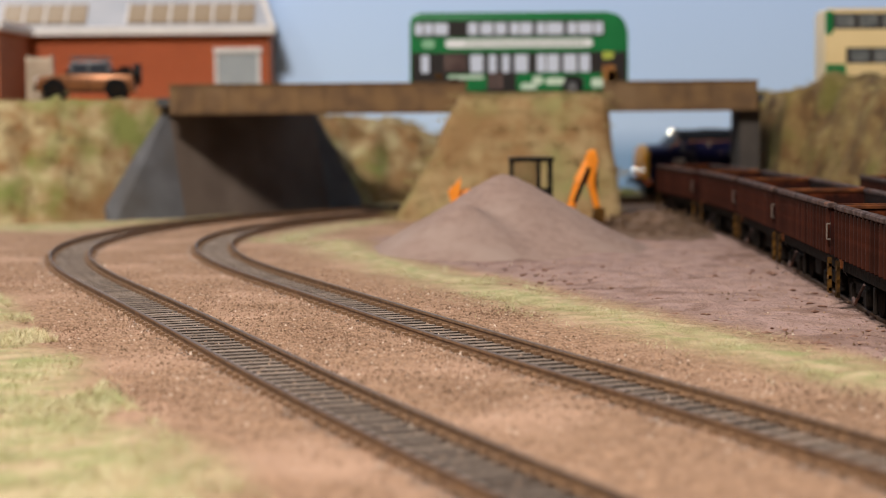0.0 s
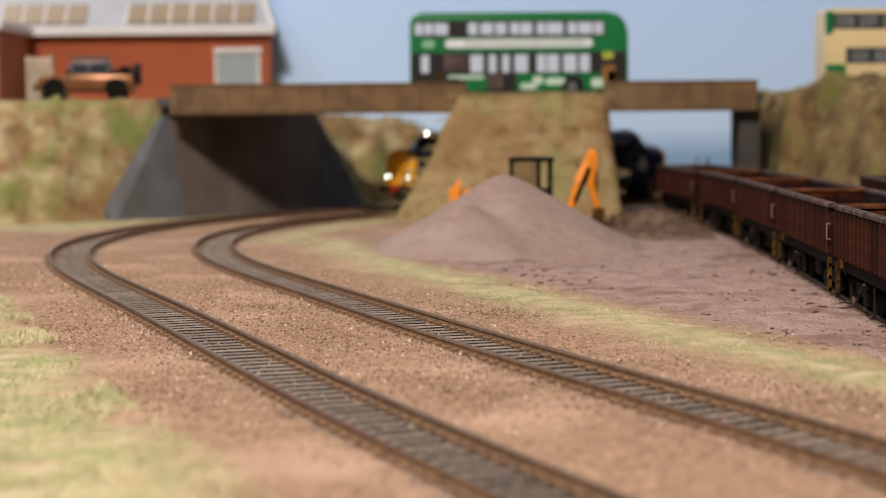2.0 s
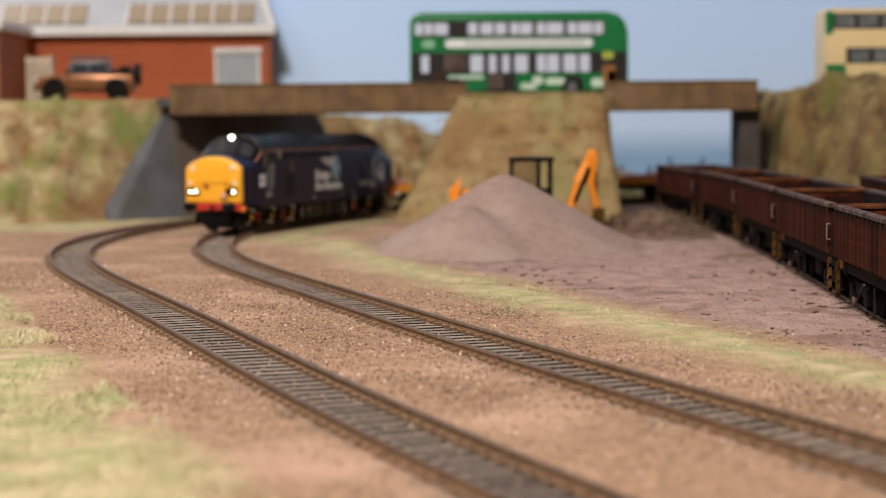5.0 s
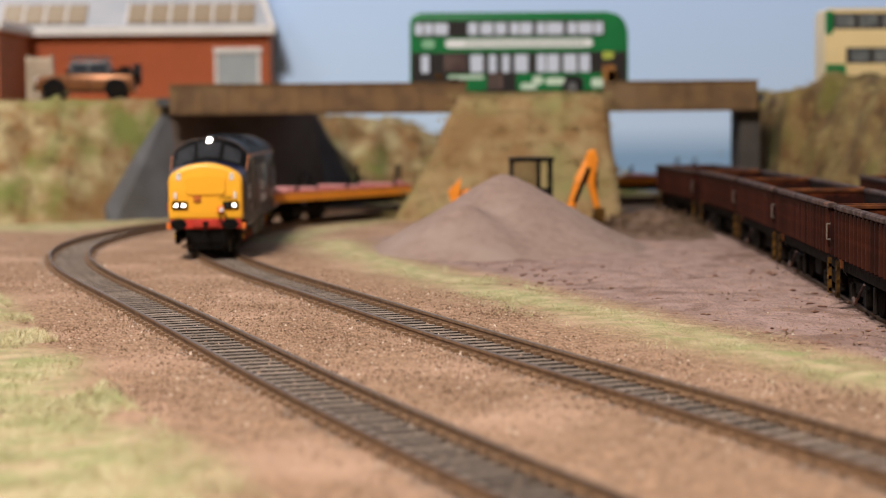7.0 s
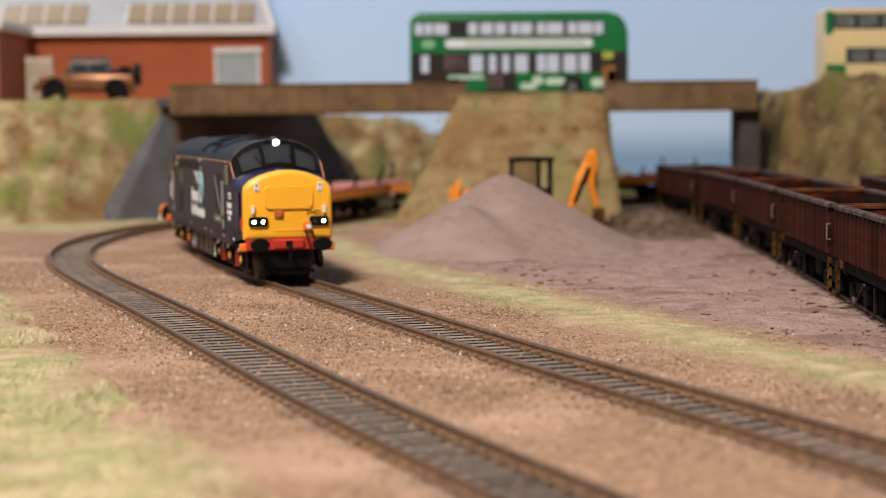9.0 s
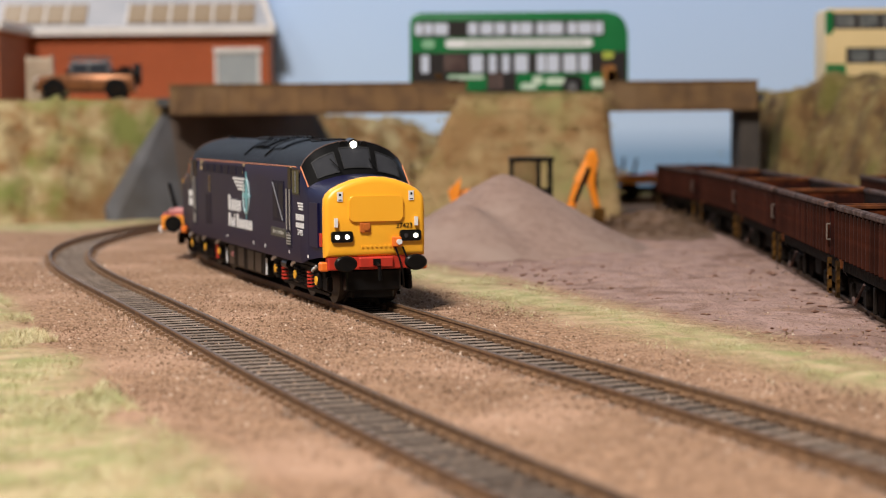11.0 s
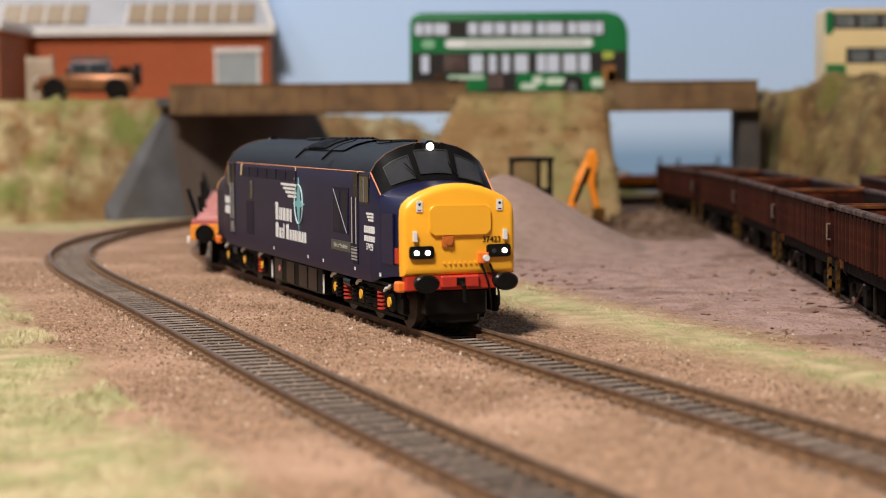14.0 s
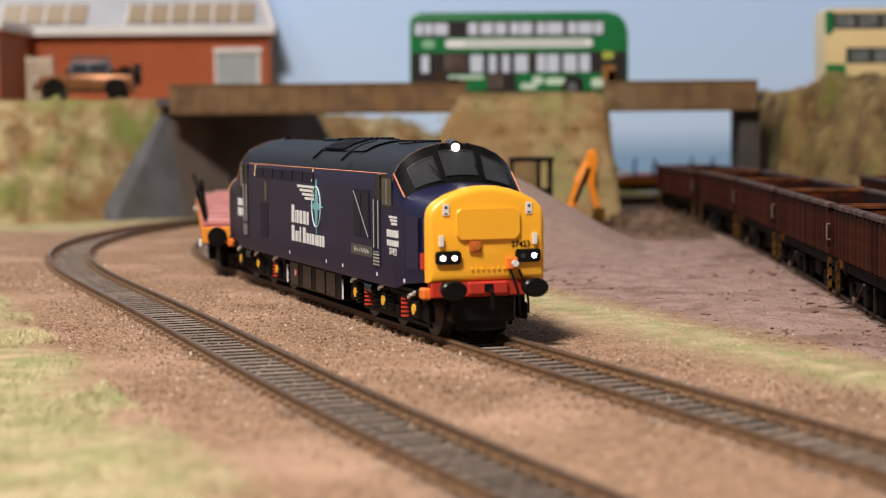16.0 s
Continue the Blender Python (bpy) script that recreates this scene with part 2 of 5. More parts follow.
# ---- mesh helpers (millimetres in, metres out) ----
def part(name, bm, material, parent=None, label="", smooth=0.0, at=None):
    me = bpy.data.meshes.new(name)
    bmesh.ops.scale(bm, vec=(MM, MM, MM), verts=bm.verts)
    bmesh.ops.recalc_face_normals(bm, faces=bm.faces)
    bm.to_mesh(me)
    bm.free()
    for one in (material if isinstance(material, (list, tuple)) else [material]):
        me.materials.append(one)
    if smooth:
        me.shade_smooth()
        me.set_sharp_from_angle(angle=radians(smooth))
    ob = new(name, me)
    if parent is not None:
        ob.parent = parent
    if at is not None:
        ob.matrix_basis = at
    if label:
        ob["label"] = label
    return ob


def again(ob, parent, m):
    """Another piece on the same mesh."""
    o = new(ob.name.split(".")[0], ob.data)
    o.parent = parent
    o.matrix_basis = m
    return o


def thing(name, label, category, group="", at=None, kind=""):
    e = new(name)
    e.empty_display_size = 0.01
    if at is not None:
        e.matrix_basis = at
    return tagged(e, label, category, group, kind)


def mmpose(x, y, z, rx=0, ry=0, rz=0):
    return pose(x * MM, y * MM, z * MM, rx, ry, rz)


def box(bm, x0, x1, y0, y1, z0, z1, bevel=0.0, seg=1):
    vs = [bm.verts.new((x, y, z)) for x in (x0, x1) for y in (y0, y1) for z in (z0, z1)]
    fs = [bm.faces.new([vs[i] for i in f]) for f in ((0, 1, 3, 2), (4, 6, 7, 5), (0, 4, 5, 1), (2, 3, 7, 6), (0, 2, 6, 4), (1, 5, 7, 3))]
    if bevel:
        es = list({e for f in fs for e in f.edges})
        bmesh.ops.bevel(bm, geom=es, offset=bevel, segments=seg, affect="EDGES", profile=0.5)
    return bm


def boxes(*rows, bevel=0.0):
    bm = bmesh.new()
    for r in rows:
        box(bm, *r, bevel=bevel)
    return bm


def tube(bm, a, b, r, seg=10, r2=None):
    a, b = Vector(a), Vector(b)
    d = (b - a).normalized()
    u = d.orthogonal().normalized()
    w = d.cross(u)
    rings = []
    for p, rr in ((a, r), (b, r if r2 is None else r2)):
        rings.append([bm.verts.new(p + (u * math.cos(2 * math.pi * i / seg) + w * math.sin(2 * math.pi * i / seg)) * rr) for i in range(seg)])
    for i in range(seg):
        j = (i + 1) % seg
        bm.faces.new((rings[0][i], rings[0][j], rings[1][j], rings[1][i]))
    bm.faces.new(rings[0])
    bm.faces.new(rings[1])
    return bm


def prism(bm, outline, y0, y1):
    """A flat outline in x, z with thickness along y."""
    a = [bm.verts.new((x, y0, z)) for x, z in outline]
    b = [bm.verts.new((x, y1, z)) for x, z in outline]
    n = len(a)
    for i in range(n):
        j = (i + 1) % n
        bm.faces.new((a[i], a[j], b[j], b[i]))
    bm.faces.new(a)
    bm.faces.new(b)
    return bm


def sheet(name, grid, material, parent=None, label="", close=False):
    """A mesh from rows of points."""
    bm = bmesh.new()
    vs = [[bm.verts.new(p) for p in row] for row in grid]
    for i in range(len(vs) - 1):
        for j in range(len(vs[i]) - 1):
            bm.faces.new((vs[i][j], vs[i][j + 1], vs[i + 1][j + 1], vs[i + 1][j]))
    ob = part(name, bm, material, parent, label)
    ob.data.shade_smooth()
    return ob


def wobble(x, y, z, size, amount):
    return noise.fractal(Vector((x / size, y / size, z / size)), 1.0, 2.0, 4) * amount


def text_mesh(words, size, material, name, parent, m, extrude=0.05):
    cu = bpy.data.curves.new("writing", "FONT")
    cu.body, cu.size, cu.extrude = words, size * MM, extrude * MM
    cu.align_x, cu.align_y = "CENTER", "CENTER"
    tmp = bpy.data.objects.new("writing", cu)
    scene.collection.objects.link(tmp)
    me = bpy.data.meshes.new_from_object(tmp.evaluated_get(bpy.context.evaluated_depsgraph_get()))
    bpy.data.objects.remove(tmp)
    me.materials.clear()
    me.materials.append(material)
    ob = new(name, me)
    ob.parent = parent
    ob.matrix_basis = m
    return ob


# ---- the lines of the tracks ----
def line(x0, y0, a0, bends, step=110.0, ds=2.0, before=420.0, after=1500.0):
    """Points every ds along a track: s, x, y, heading; bends per metre at even steps."""
    n = int(step * (len(bends) - 1) / ds) + 1
    s = np.arange(n) * ds
    k = -np.interp(s, np.arange(len(bends)) * step, bends) / 1000
    a = a0 + np.concatenate([[0], np.cumsum((k[1:] + k[:-1]) / 2 * ds)])
    mid = (a[1:] + a[:-1]) / 2
    x = x0 + np.concatenate([[0], np.cumsum(np.cos(mid) * ds)])
    y = y0 + np.concatenate([[0], np.cumsum(np.sin(mid) * ds)])
    b = np.arange(-before, 0, ds)
    f = np.arange(ds, after, ds)
    return (np.concatenate([b, s, s[-1] + f]),
            np.concatenate([x0 + b * math.cos(a0), x, x[-1] + f * math.cos(a[-1])]),
            np.concatenate([y0 + b * math.sin(a0), y, y[-1] + f * math.sin(a[-1])]),
            np.concatenate([a0 + b * 0, a, a[-1] + f * 0]))


INNER = line(104.7, 220, 1.904, [-0.292, -0.278, 0.251, 0.15, -0.141, 0.944, 1.768, 2.272, 2.28, 2.283, 2.283, 2.283, 2.283, 2.283])
OUTER = line(39.4, 220, 1.988, [0.418, 0.374, 0.177, -0.184, 0.013, 1.087, 1.842, 1.973, 1.977, 1.98, 1.98, 1.98, 1.98, 1.98], after=500.0)
SIDING = line(134, 400, 1.515, [0.0, 0.0, 0.0, 0.0, -0.3, -0.4, -0.3, -0.2], before=100, after=60)
SIDING2 = line(208, 640, 1.50, [0, 0, 0, 0], before=100, after=20)


LOW = -2.5  # the sidings lie a little below the running tracks


def on_line(ln, s):
    return np.interp(s, ln[0], ln[1]), np.interp(s, ln[0], ln[2]), np.interp(s, ln[0], ln[3])


def offset_to(ln, x, y):
    """Signed distance from a track's middle (left of its far-going direction is positive)."""
    lx, ly, la = ln[1][::6], ln[2][::6], ln[3][::6]
    d2 = (x[..., None] - lx) ** 2 + (y[..., None] - ly) ** 2
    i = d2.argmin(-1)
    side = (x - lx[i]) * -np.sin(la[i]) + (y - ly[i]) * np.cos(la[i])
    return np.sign(side) * np.sqrt(d2.min(-1))


# ---- ground ----
def ground_height(x, y, a, b, c):
    near = np.minimum(abs(a), abs(b))
    bed = np.clip((10.6 - near) / 1.2, 0, 1)
    full = np.clip(0.05 + 0.8 * np.sin(x / 23.0 + y / 41.0) * np.sin(y / 29.0), 0, 1)
    z = -2.35 - (2.0 - 1.6 * full) * bed - 0.3 * np.clip((15.5 - near) / 1.5, 0, 1) * (1 - bed)
    z = z + 0.9 * np.exp(-((b + 62) / 15.0) ** 2) * (y < 950)
    # the earth is packed up against the rails of the sidings
    sunk = np.clip((10.2 - c) / 1.0, 0, 1)
    return z - 4.4 * sunk - 0.8 * np.exp(-(np.maximum(c - 11, 0) / 15.0) ** 2) * (1 - sunk)


def ground():
    fine = np.arange(-330, 260, 2.4)
    xs = np.concatenate([np.arange(-1500, -330, 60), fine, np.arange(260, 1500, 60)])
    ys = np.concatenate([np.arange(-500, 200, 50), np.arange(200, 1000, 2.4), np.arange(1000, 1500, 10), [1500, 1520]])
    x, y = np.meshgrid(xs, ys)
    a, b = offset_to(OUTER, x, y), offset_to(INNER, x, y)
    c = np.minimum(abs(offset_to(SIDING, x, y)), abs(offset_to(SIDING2, x, y)))
    z = ground_height(x, y, a, b, c)
    n1 = np.array([[noise.fractal(Vector((p / 9.0, q / 9.0, 0)), 1.0, 2.0, 3) for p, q in zip(r, t)] for r, t in zip(x, y)])
    n2 = np.array([[noise.noise(Vector((p / 60.0, q / 60.0, 5))) for p, q in zip(r, t)] for r, t in zip(x, y)])
    near = np.minimum(np.minimum(abs(a), abs(b)), c)
    ridge = np.array([[noise.fractal(Vector((p / 30.0, q / 17.0, 9)), 1.0, 2.0, 4) for p, q in zip(r, t)] for r, t in zip(x, y)])
    z = z + ridge * 1.5 * np.clip((-b - 80) / 14, 0, 1) * (near > 16)
    z = z + n1 * 0.42 * (near > 10.8) + n2 * 0.9 * np.clip((near - 20) / 25, 0, 1)
    g1 = np.clip((a - 42 + n2 * 14) / 16, 0, 1) * np.clip((700 - y) / 90, 0, 1)
    strip = np.exp(-((b + np.where(y > 900, 34, 60)) / 13.0) ** 2) * (y < 1130)
    g3 = np.clip((y - 990) / 60, 0, 1) * (a > 36)
    grass = np.clip(np.maximum(np.maximum(g1 * 0.9, strip * 0.85), g3) * (1 + n1 * 0.6), 0, 1)
    earth = np.clip((-b - 78 + n2 * 10) / 12, 0, 1)
    # darker bed between the rails; under siding wagons it paints their shadow
    bed = np.maximum(np.clip((9.6 - near) / 1.4, 0, 1) * np.clip(0.8 + 0.4 * n1, 0.4, 1.0), np.clip((10.5 - c) / 2, 0, 1))
    earth = earth * np.clip(1 + n1 * 0.5, 0, 1)
    bm = bmesh.new()
    vs = [[bm.verts.new((x[i, j], y[i, j], z[i, j])) for j in range(len(xs))] for i in range(len(ys))]
    for i in range(len(ys) - 1):
        for j in range(len(xs) - 1):
            bm.faces.new((vs[i][j], vs[i][j + 1], vs[i + 1][j + 1], vs[i + 1][j]))
    ob = part("ground", bm, GROUND)
    ob.data.shade_smooth()
    att = ob.data.color_attributes.new("cover", "FLOAT_COLOR", "POINT")
    att.data.foreach_set("color", np.stack([grass, earth, bed, np.ones_like(bed)], -1).astype(np.float32).ravel())
    tagged(ob, "pinkish sandy model ground with patches of dry grass", "ground", kind="structure")
    skirt = boxes((-1500, 1500, -500, 1520, -60, -22))
    tagged(part("floor", skirt, TARMAC), "dark baseboard under the model ground", "baseboard", kind="structure")


ground()

back = boxes((-1500, 1500, 1440, 1452, -22, 700))
tagged(part("backdrop", back, SKY), "pale blue painted sky board behind the layout", "backdrop", kind="structure")


# ---- tracks ----
def rail_mesh(ln, off, s0, s1, ds, section):
    bm = bmesh.new()
    rows = []
    for s in np.arange(s0, s1 + 0.1, ds):
        x, y, a = on_line(ln, s)
        nx, ny = -math.sin(a), math.cos(a)
        rows.append([bm.verts.new((x + nx * (off + d), y + ny * (off + d), z)) for d, z in section])
    n = len(section)
    for p, q in zip(rows, rows[1:]):
        for i in range(n):
            bm.faces.new((p[i], p[(i + 1) % n], q[(i + 1) % n], q[i]))
    bm.faces.new(rows[0])
    bm.faces.new(rows[-1])
    return bm


FOOT = ((-0.95, -2.6), (-0.95, -2.2), (-0.28, -1.95), (-0.28, -0.9), (-0.55, -0.7), (-0.55, -0.15), (0.55, -0.15), (0.55, -0.7), (0.28, -0.9), (0.28, -1.95), (0.95, -2.2), (0.95, -2.6))
HEAD = ((-0.52, -0.15), (-0.42, 0.0), (0.42, 0.0), (0.52, -0.15))


def track(ln, s0, s1, label, group, pitch=6.7, half=14.0, top=SLEEPER):
    t = thing("railway_track", label, "track", group)
    for off in (8.65, -8.65):
        r = part("rail", rail_mesh(ln, off, s0, s1, 6, FOOT), RAIL, t)
        part("rail_head", rail_mesh(ln, off, s0, s1, 6, HEAD), RAILTOP, r, "worn bare metal running surface")
    bm = bmesh.new()
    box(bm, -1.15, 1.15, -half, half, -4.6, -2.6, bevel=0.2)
    for k in (-8.65, 8.65):
        for e in (-1.45, 1.45):
            box(bm, -0.9, 0.9, k + e - 0.7, k + e + 0.7, -2.6, -1.55)
    first = None
    for i in range(int((s1 - s0) / pitch)):
        s = s0 + i * pitch
        x, y, a = on_line(ln, s)
        m = mmpose(x, y, random.uniform(-0.08, 0.05), 0, 0, math.degrees(a) + random.uniform(-1.2, 1.2))
        if first is None:
            first = part("sleeper", bm, [top, SLEEPERSHADE, RAIL], t, at=m)
            # side faces carry shade in their colour, tops keep the weathered brown
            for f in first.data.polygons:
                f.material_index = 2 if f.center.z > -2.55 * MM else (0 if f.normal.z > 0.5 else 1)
        else:
            again(first, t, m)
    return t


def inner_and_outer():
    track(OUTER, -60, 1400, "brown weathered model railway track curving under the bridge", "running tracks")
    track(INNER, -60, 2440, "brown weathered model railway track the train runs on", "running tracks")
    sidings = [track(SIDING, -90, 850, "dark siding track under the rusty wagons, shade painted in", "siding tracks", 9.5, 9.8, SLEEPERSHADE)]
    sidings.append(track(SIDING2, -100, 340, "dark siding track beside the hill, shade painted in", "siding tracks", 9.5, 9.8, SLEEPERSHADE))
    for one in sidings:
        one.matrix_basis = mmpose(0, 0, LOW)


# ---- scrub-covered earthworks ----
def hill(name, x0, x1, y0, y1, step, height, material, label, rough=5.0, tufts=900, tuft_mat=None, seed=3, calm=None):
    rnd = random.Random(seed)
    grid = []
    tops = []
    for y in np.arange(y0, y1 + 0.1, step):
        row = []
        for x in np.arange(x0, x1 + 0.1, step):
            h = height(x, y)
            lump = wobble(x, y, h, 24.0, rough) + wobble(x, y, h, 9.0, rough * 0.5)
            k = min(1.0, max(0.0, h / 12.0)) * (0.2 if h > 79.9 and h < 80.1 else 1.0)
            if calm:
                k *= calm(x, y)
            p = (x + wobble(y, h, x, 15.0, rough) * k, y + wobble(h, x, y, 15.0, rough * 1.1) * k, -6 + max(0.0, h) + lump * k)
            row.append(p)
            if h > 6:
                tops.append(p)
        grid.append(row)
    ob = sheet(name, grid, material)
    tagged(ob, label, "embankment", "scrubby earthworks", "structure")
    bm = bmesh.new()
    for _ in range(tufts if tops else 0):
        px, py, pz = rnd.choice(tops)
        px, py = px + rnd.gauss(0, step), py + rnd.gauss(0, step)
        for _k in range(13):
            a = rnd.uniform(0, 6.28)
            l, w = rnd.uniform(1.2, 3.0), rnd.uniform(0.08, 0.22)
            ox, oy = rnd.gauss(0, 1.5), rnd.gauss(0, 1.5)
            tip = Vector((px + ox + math.cos(a) * l * 0.8, py + oy + math.sin(a) * l * 0.8, pz + l * 0.7))
            side = Vector((-math.sin(a), math.cos(a), 0)) * w
            c = Vector((px + ox, py + oy, pz - 0.8))
            bm.faces.new([bm.verts.new(v) for v in (c - side, c + side, tip)])
    g = part("grass", bm, tuft_mat or TUFT, ob, "tufts of dry scrub grass")
    g["kind"] = "stuff"
    return ob


def edge(x, y, ax, ay, bx, by):
    """Distance to the right of the line from a to b."""
    dx, dy = bx - ax, by - ay
    n = math.hypot(dx, dy)
    return ((x - ax) * dy - (y - ay) * dx) / n


def mound_height(x, y):
    front = edge(x, y, 140, 1094, -60, 1096) * 2.6
    left = edge(x, y, -33, 1090, -31, 1140) * 1.75
    left = left if left < 40 else 40 + (left - 40) * 1.15
    right = edge(x, y, 111, 1250, 111, 1090) * 11.0
    rear = edge(x, y, -33, 1138, 116, 1250) * 9.0
    return min(front, left, right, rear, 81.0)


def wall_gap(x, y):
    """Distance behind the bridge's abutment walls, and the height of the wall there."""
    if x > -98 and y > 1268:
        return (y - 1280 - (x + 92) * 0.62) * 0.85, 70 - 64 * min(1.0, max(0.0, (x + 94) / 36.0)) - 18
    if y < 1164:
        return edge(x, y, -178, 1164, -212, 1126), 4 + 60 * min(1.0, max(0.0, (y - 1127) / 37.0))
    return edge(x, y, -92, 1278, -178, 1164), 74


def left_height(x, y):
    foot = 1074 + 46 * min(1.0, max(0.0, (x + 330) / 118.0)) + 4 * math.sin(x / 31.0)
    d, top = wall_gap(x, y)
    side = top + 3.0 * (d - 6) if d > 6 else -10
    if x > -98 and y > 1268:
        side = min(side, 76 - (x + 98) * 1.45)
    return min((y - foot) * 2.1, side, 80.0)


def left_calm(x, y):
    return min(1.0, max(0.0, (wall_gap(x, y)[0] - 6) / 12.0))


def back_height(x, y):
    front = edge(x, y, 70, 1412, -90, 1322) * 2.2
    top = 68 if x < -40 else 68 - (x + 40) * 0.42
    top = max(top, 8 + 16 * math.exp(-((x - 215) / 20.0) ** 2))
    if x > 60:
        front = (y - 1418) * 2.2
    return min(front, top)


def right_height(x, y):
    foot = edge(x, y, 256, 900, 213, 1142) * 3.0 if y < 1142 else (x - 213) * 9.0
    rear = (1318 - y) * 6.0
    ridge = 81 + 9 * math.exp(-((y - 1120) / 40.0) ** 2) * min(1, max(0, (x - 215) / 30))
    return min(foot, rear, ridge, 95)


hill("embankment_centre", -60, 126, 1086, 1256, 4, mound_height, SCRUBTAN, "tan scrubby earth pier holding up the road", 2.4, 1500, seed=1)
hill("embankment_west", -560, -50, 1064, 1436, 4, left_height, SCRUB, "green and brown scrubby embankment below the brick building", 5.0, 3600, seed=2, calm=left_calm)
hill("embankment_north", -110, 330, 1316, 1436, 5, back_height, SCRUB, "brown and green scrubby bank behind the bridge", 5.0, 500, seed=3)
hill("embankment_east", 205, 480, 780, 1330, 4, right_height, SCRUBOLIVE, "olive and tan scrubby hillside beside the sidings, dimmed in its colour", 5.5, 4200, seed=4)


def tangle_height(x, y):
    d = math.hypot((x - 117) / 38.0, (y - 985) / 125.0)
    return 15 * (1 - d) if d < 1 else -1


hill("embankment_foot", 78, 156, 860, 1094, 4, tangle_height, BROWNSCRUB, "low brown scrubby rise beside the siding, shadow in its colour", 3.0, 500, BROWNTUFT, seed=6)


# ---- spoil heap ----
def spoil_heap():
    grid = []
    for iy in range(61):
        row = []
        for ix in range(61):
            x, y = -48 + ix * 2.6, 768 + iy * 2.6
            h = 0.0
            for cx, cy, top, r in ((30, 846, 38.5, 68), (10, 811, 26.5, 46), (46, 838, 26, 56)):
                d = math.hypot(x - cx, y - cy)
                c = top * (1 - math.sqrt(d * d + 16) / r)
                h = max(h, c) if abs(h - c) > 3 else max(h, c) + (3 - abs(h - c)) ** 2 / 12
            h += wobble(x, y, 0, 14, 0.7) * min(1, h / 5) + wobble(x, y, 3, 3.5, 0.25) * min(1, h / 3)
            row.append((x, y, -4.2 + h * 1.03 if h > 0 else -5.0))
        grid.append(row)
    tagged(sheet("spoil_mound", grid, EARTHHEAP), "heap of pinkish grey spoil on the open ground", "heap")


spoil_heap()


# ---- bridge ----
def bridge():
    b = thing("road_bridge", "concrete and brown girder road bridge over the tracks", "bridge")
    part("deck", boxes((-184, 208, 1153, 1254, 70, 75.4)), TARMAC, b, "dark tarmac road deck")
    for xa, xb in ((-175, 16), (104, 203)):
        bm = boxes((xa, xb, 1147, 1152, 65.4, 83.0), bevel=0.5)
        g = part("girder", bm, GIRDER, b, "brown weathered edge girder")
        part("flange", boxes((xa, xb, 1145.8, 1153.2, 83.0, 84.0), bevel=0.2), GIRDER, g)
        part("flange", boxes((xa, xb, 1146.2, 1152.6, 64.4, 65.4), bevel=0.2), GIRDER, g)
        for x in np.arange(xa + 6, xb - 3, 15.5):
            part("stiffener", boxes((x - 0.45, x + 0.45, 1146.1, 1147.2, 66.6, 81.6)), GIRDER, g)
    part("rear_parapet", boxes((-184, 208, 1254, 1257, 70, 83)), GIRDER, b)
    bm = bmesh.new()
    box(bm, 193, 206, 1156, 1192, -6, 72, bevel=0.6)
    part("pier", bm, PIERBROWN, b, "dark brown concrete end wall")
    # battered faces: foot, then head, of the front wing, the main wall and the rear wing
    foot = ((-209, 1124), (-167, 1160), (-80, 1274), (-56, 1292))
    head = ((-213, 1129), (-178, 1163), (-93, 1279), (-60, 1297))
    tops = (6, 68, 70, 5)
    for i, (label, m) in enumerate((("blue-grey concrete front wing wall", CONCRETE), ("brown stained concrete bridge wall", WALLBROWN), ("blue-grey concrete rear wing wall", CONCRETE))):
        p, q, r, t = (Vector((*v, -8)) for v in (foot[i], foot[i + 1], head[i + 1], head[i]))
        r.z, t.z = tops[i + 1], tops[i]
        n = Vector((-(q - p).y, (q - p).x, 0)).normalized() * 6
        bm = bmesh.new()
        f = [bm.verts.new(v) for v in (p, q, r, t)]
        k = [bm.verts.new(v + n) for v in (p, q, r, t)]
        bm.faces.new(f)
        bm.faces.new(k)
        for j in range(4):
            bm.faces.new((f[j], f[(j + 1) % 4], k[(j + 1) % 4], k[j]))
        part("abutment" if i == 1 else "wing_wall", bm, m, b, label)
    return b


bridge()


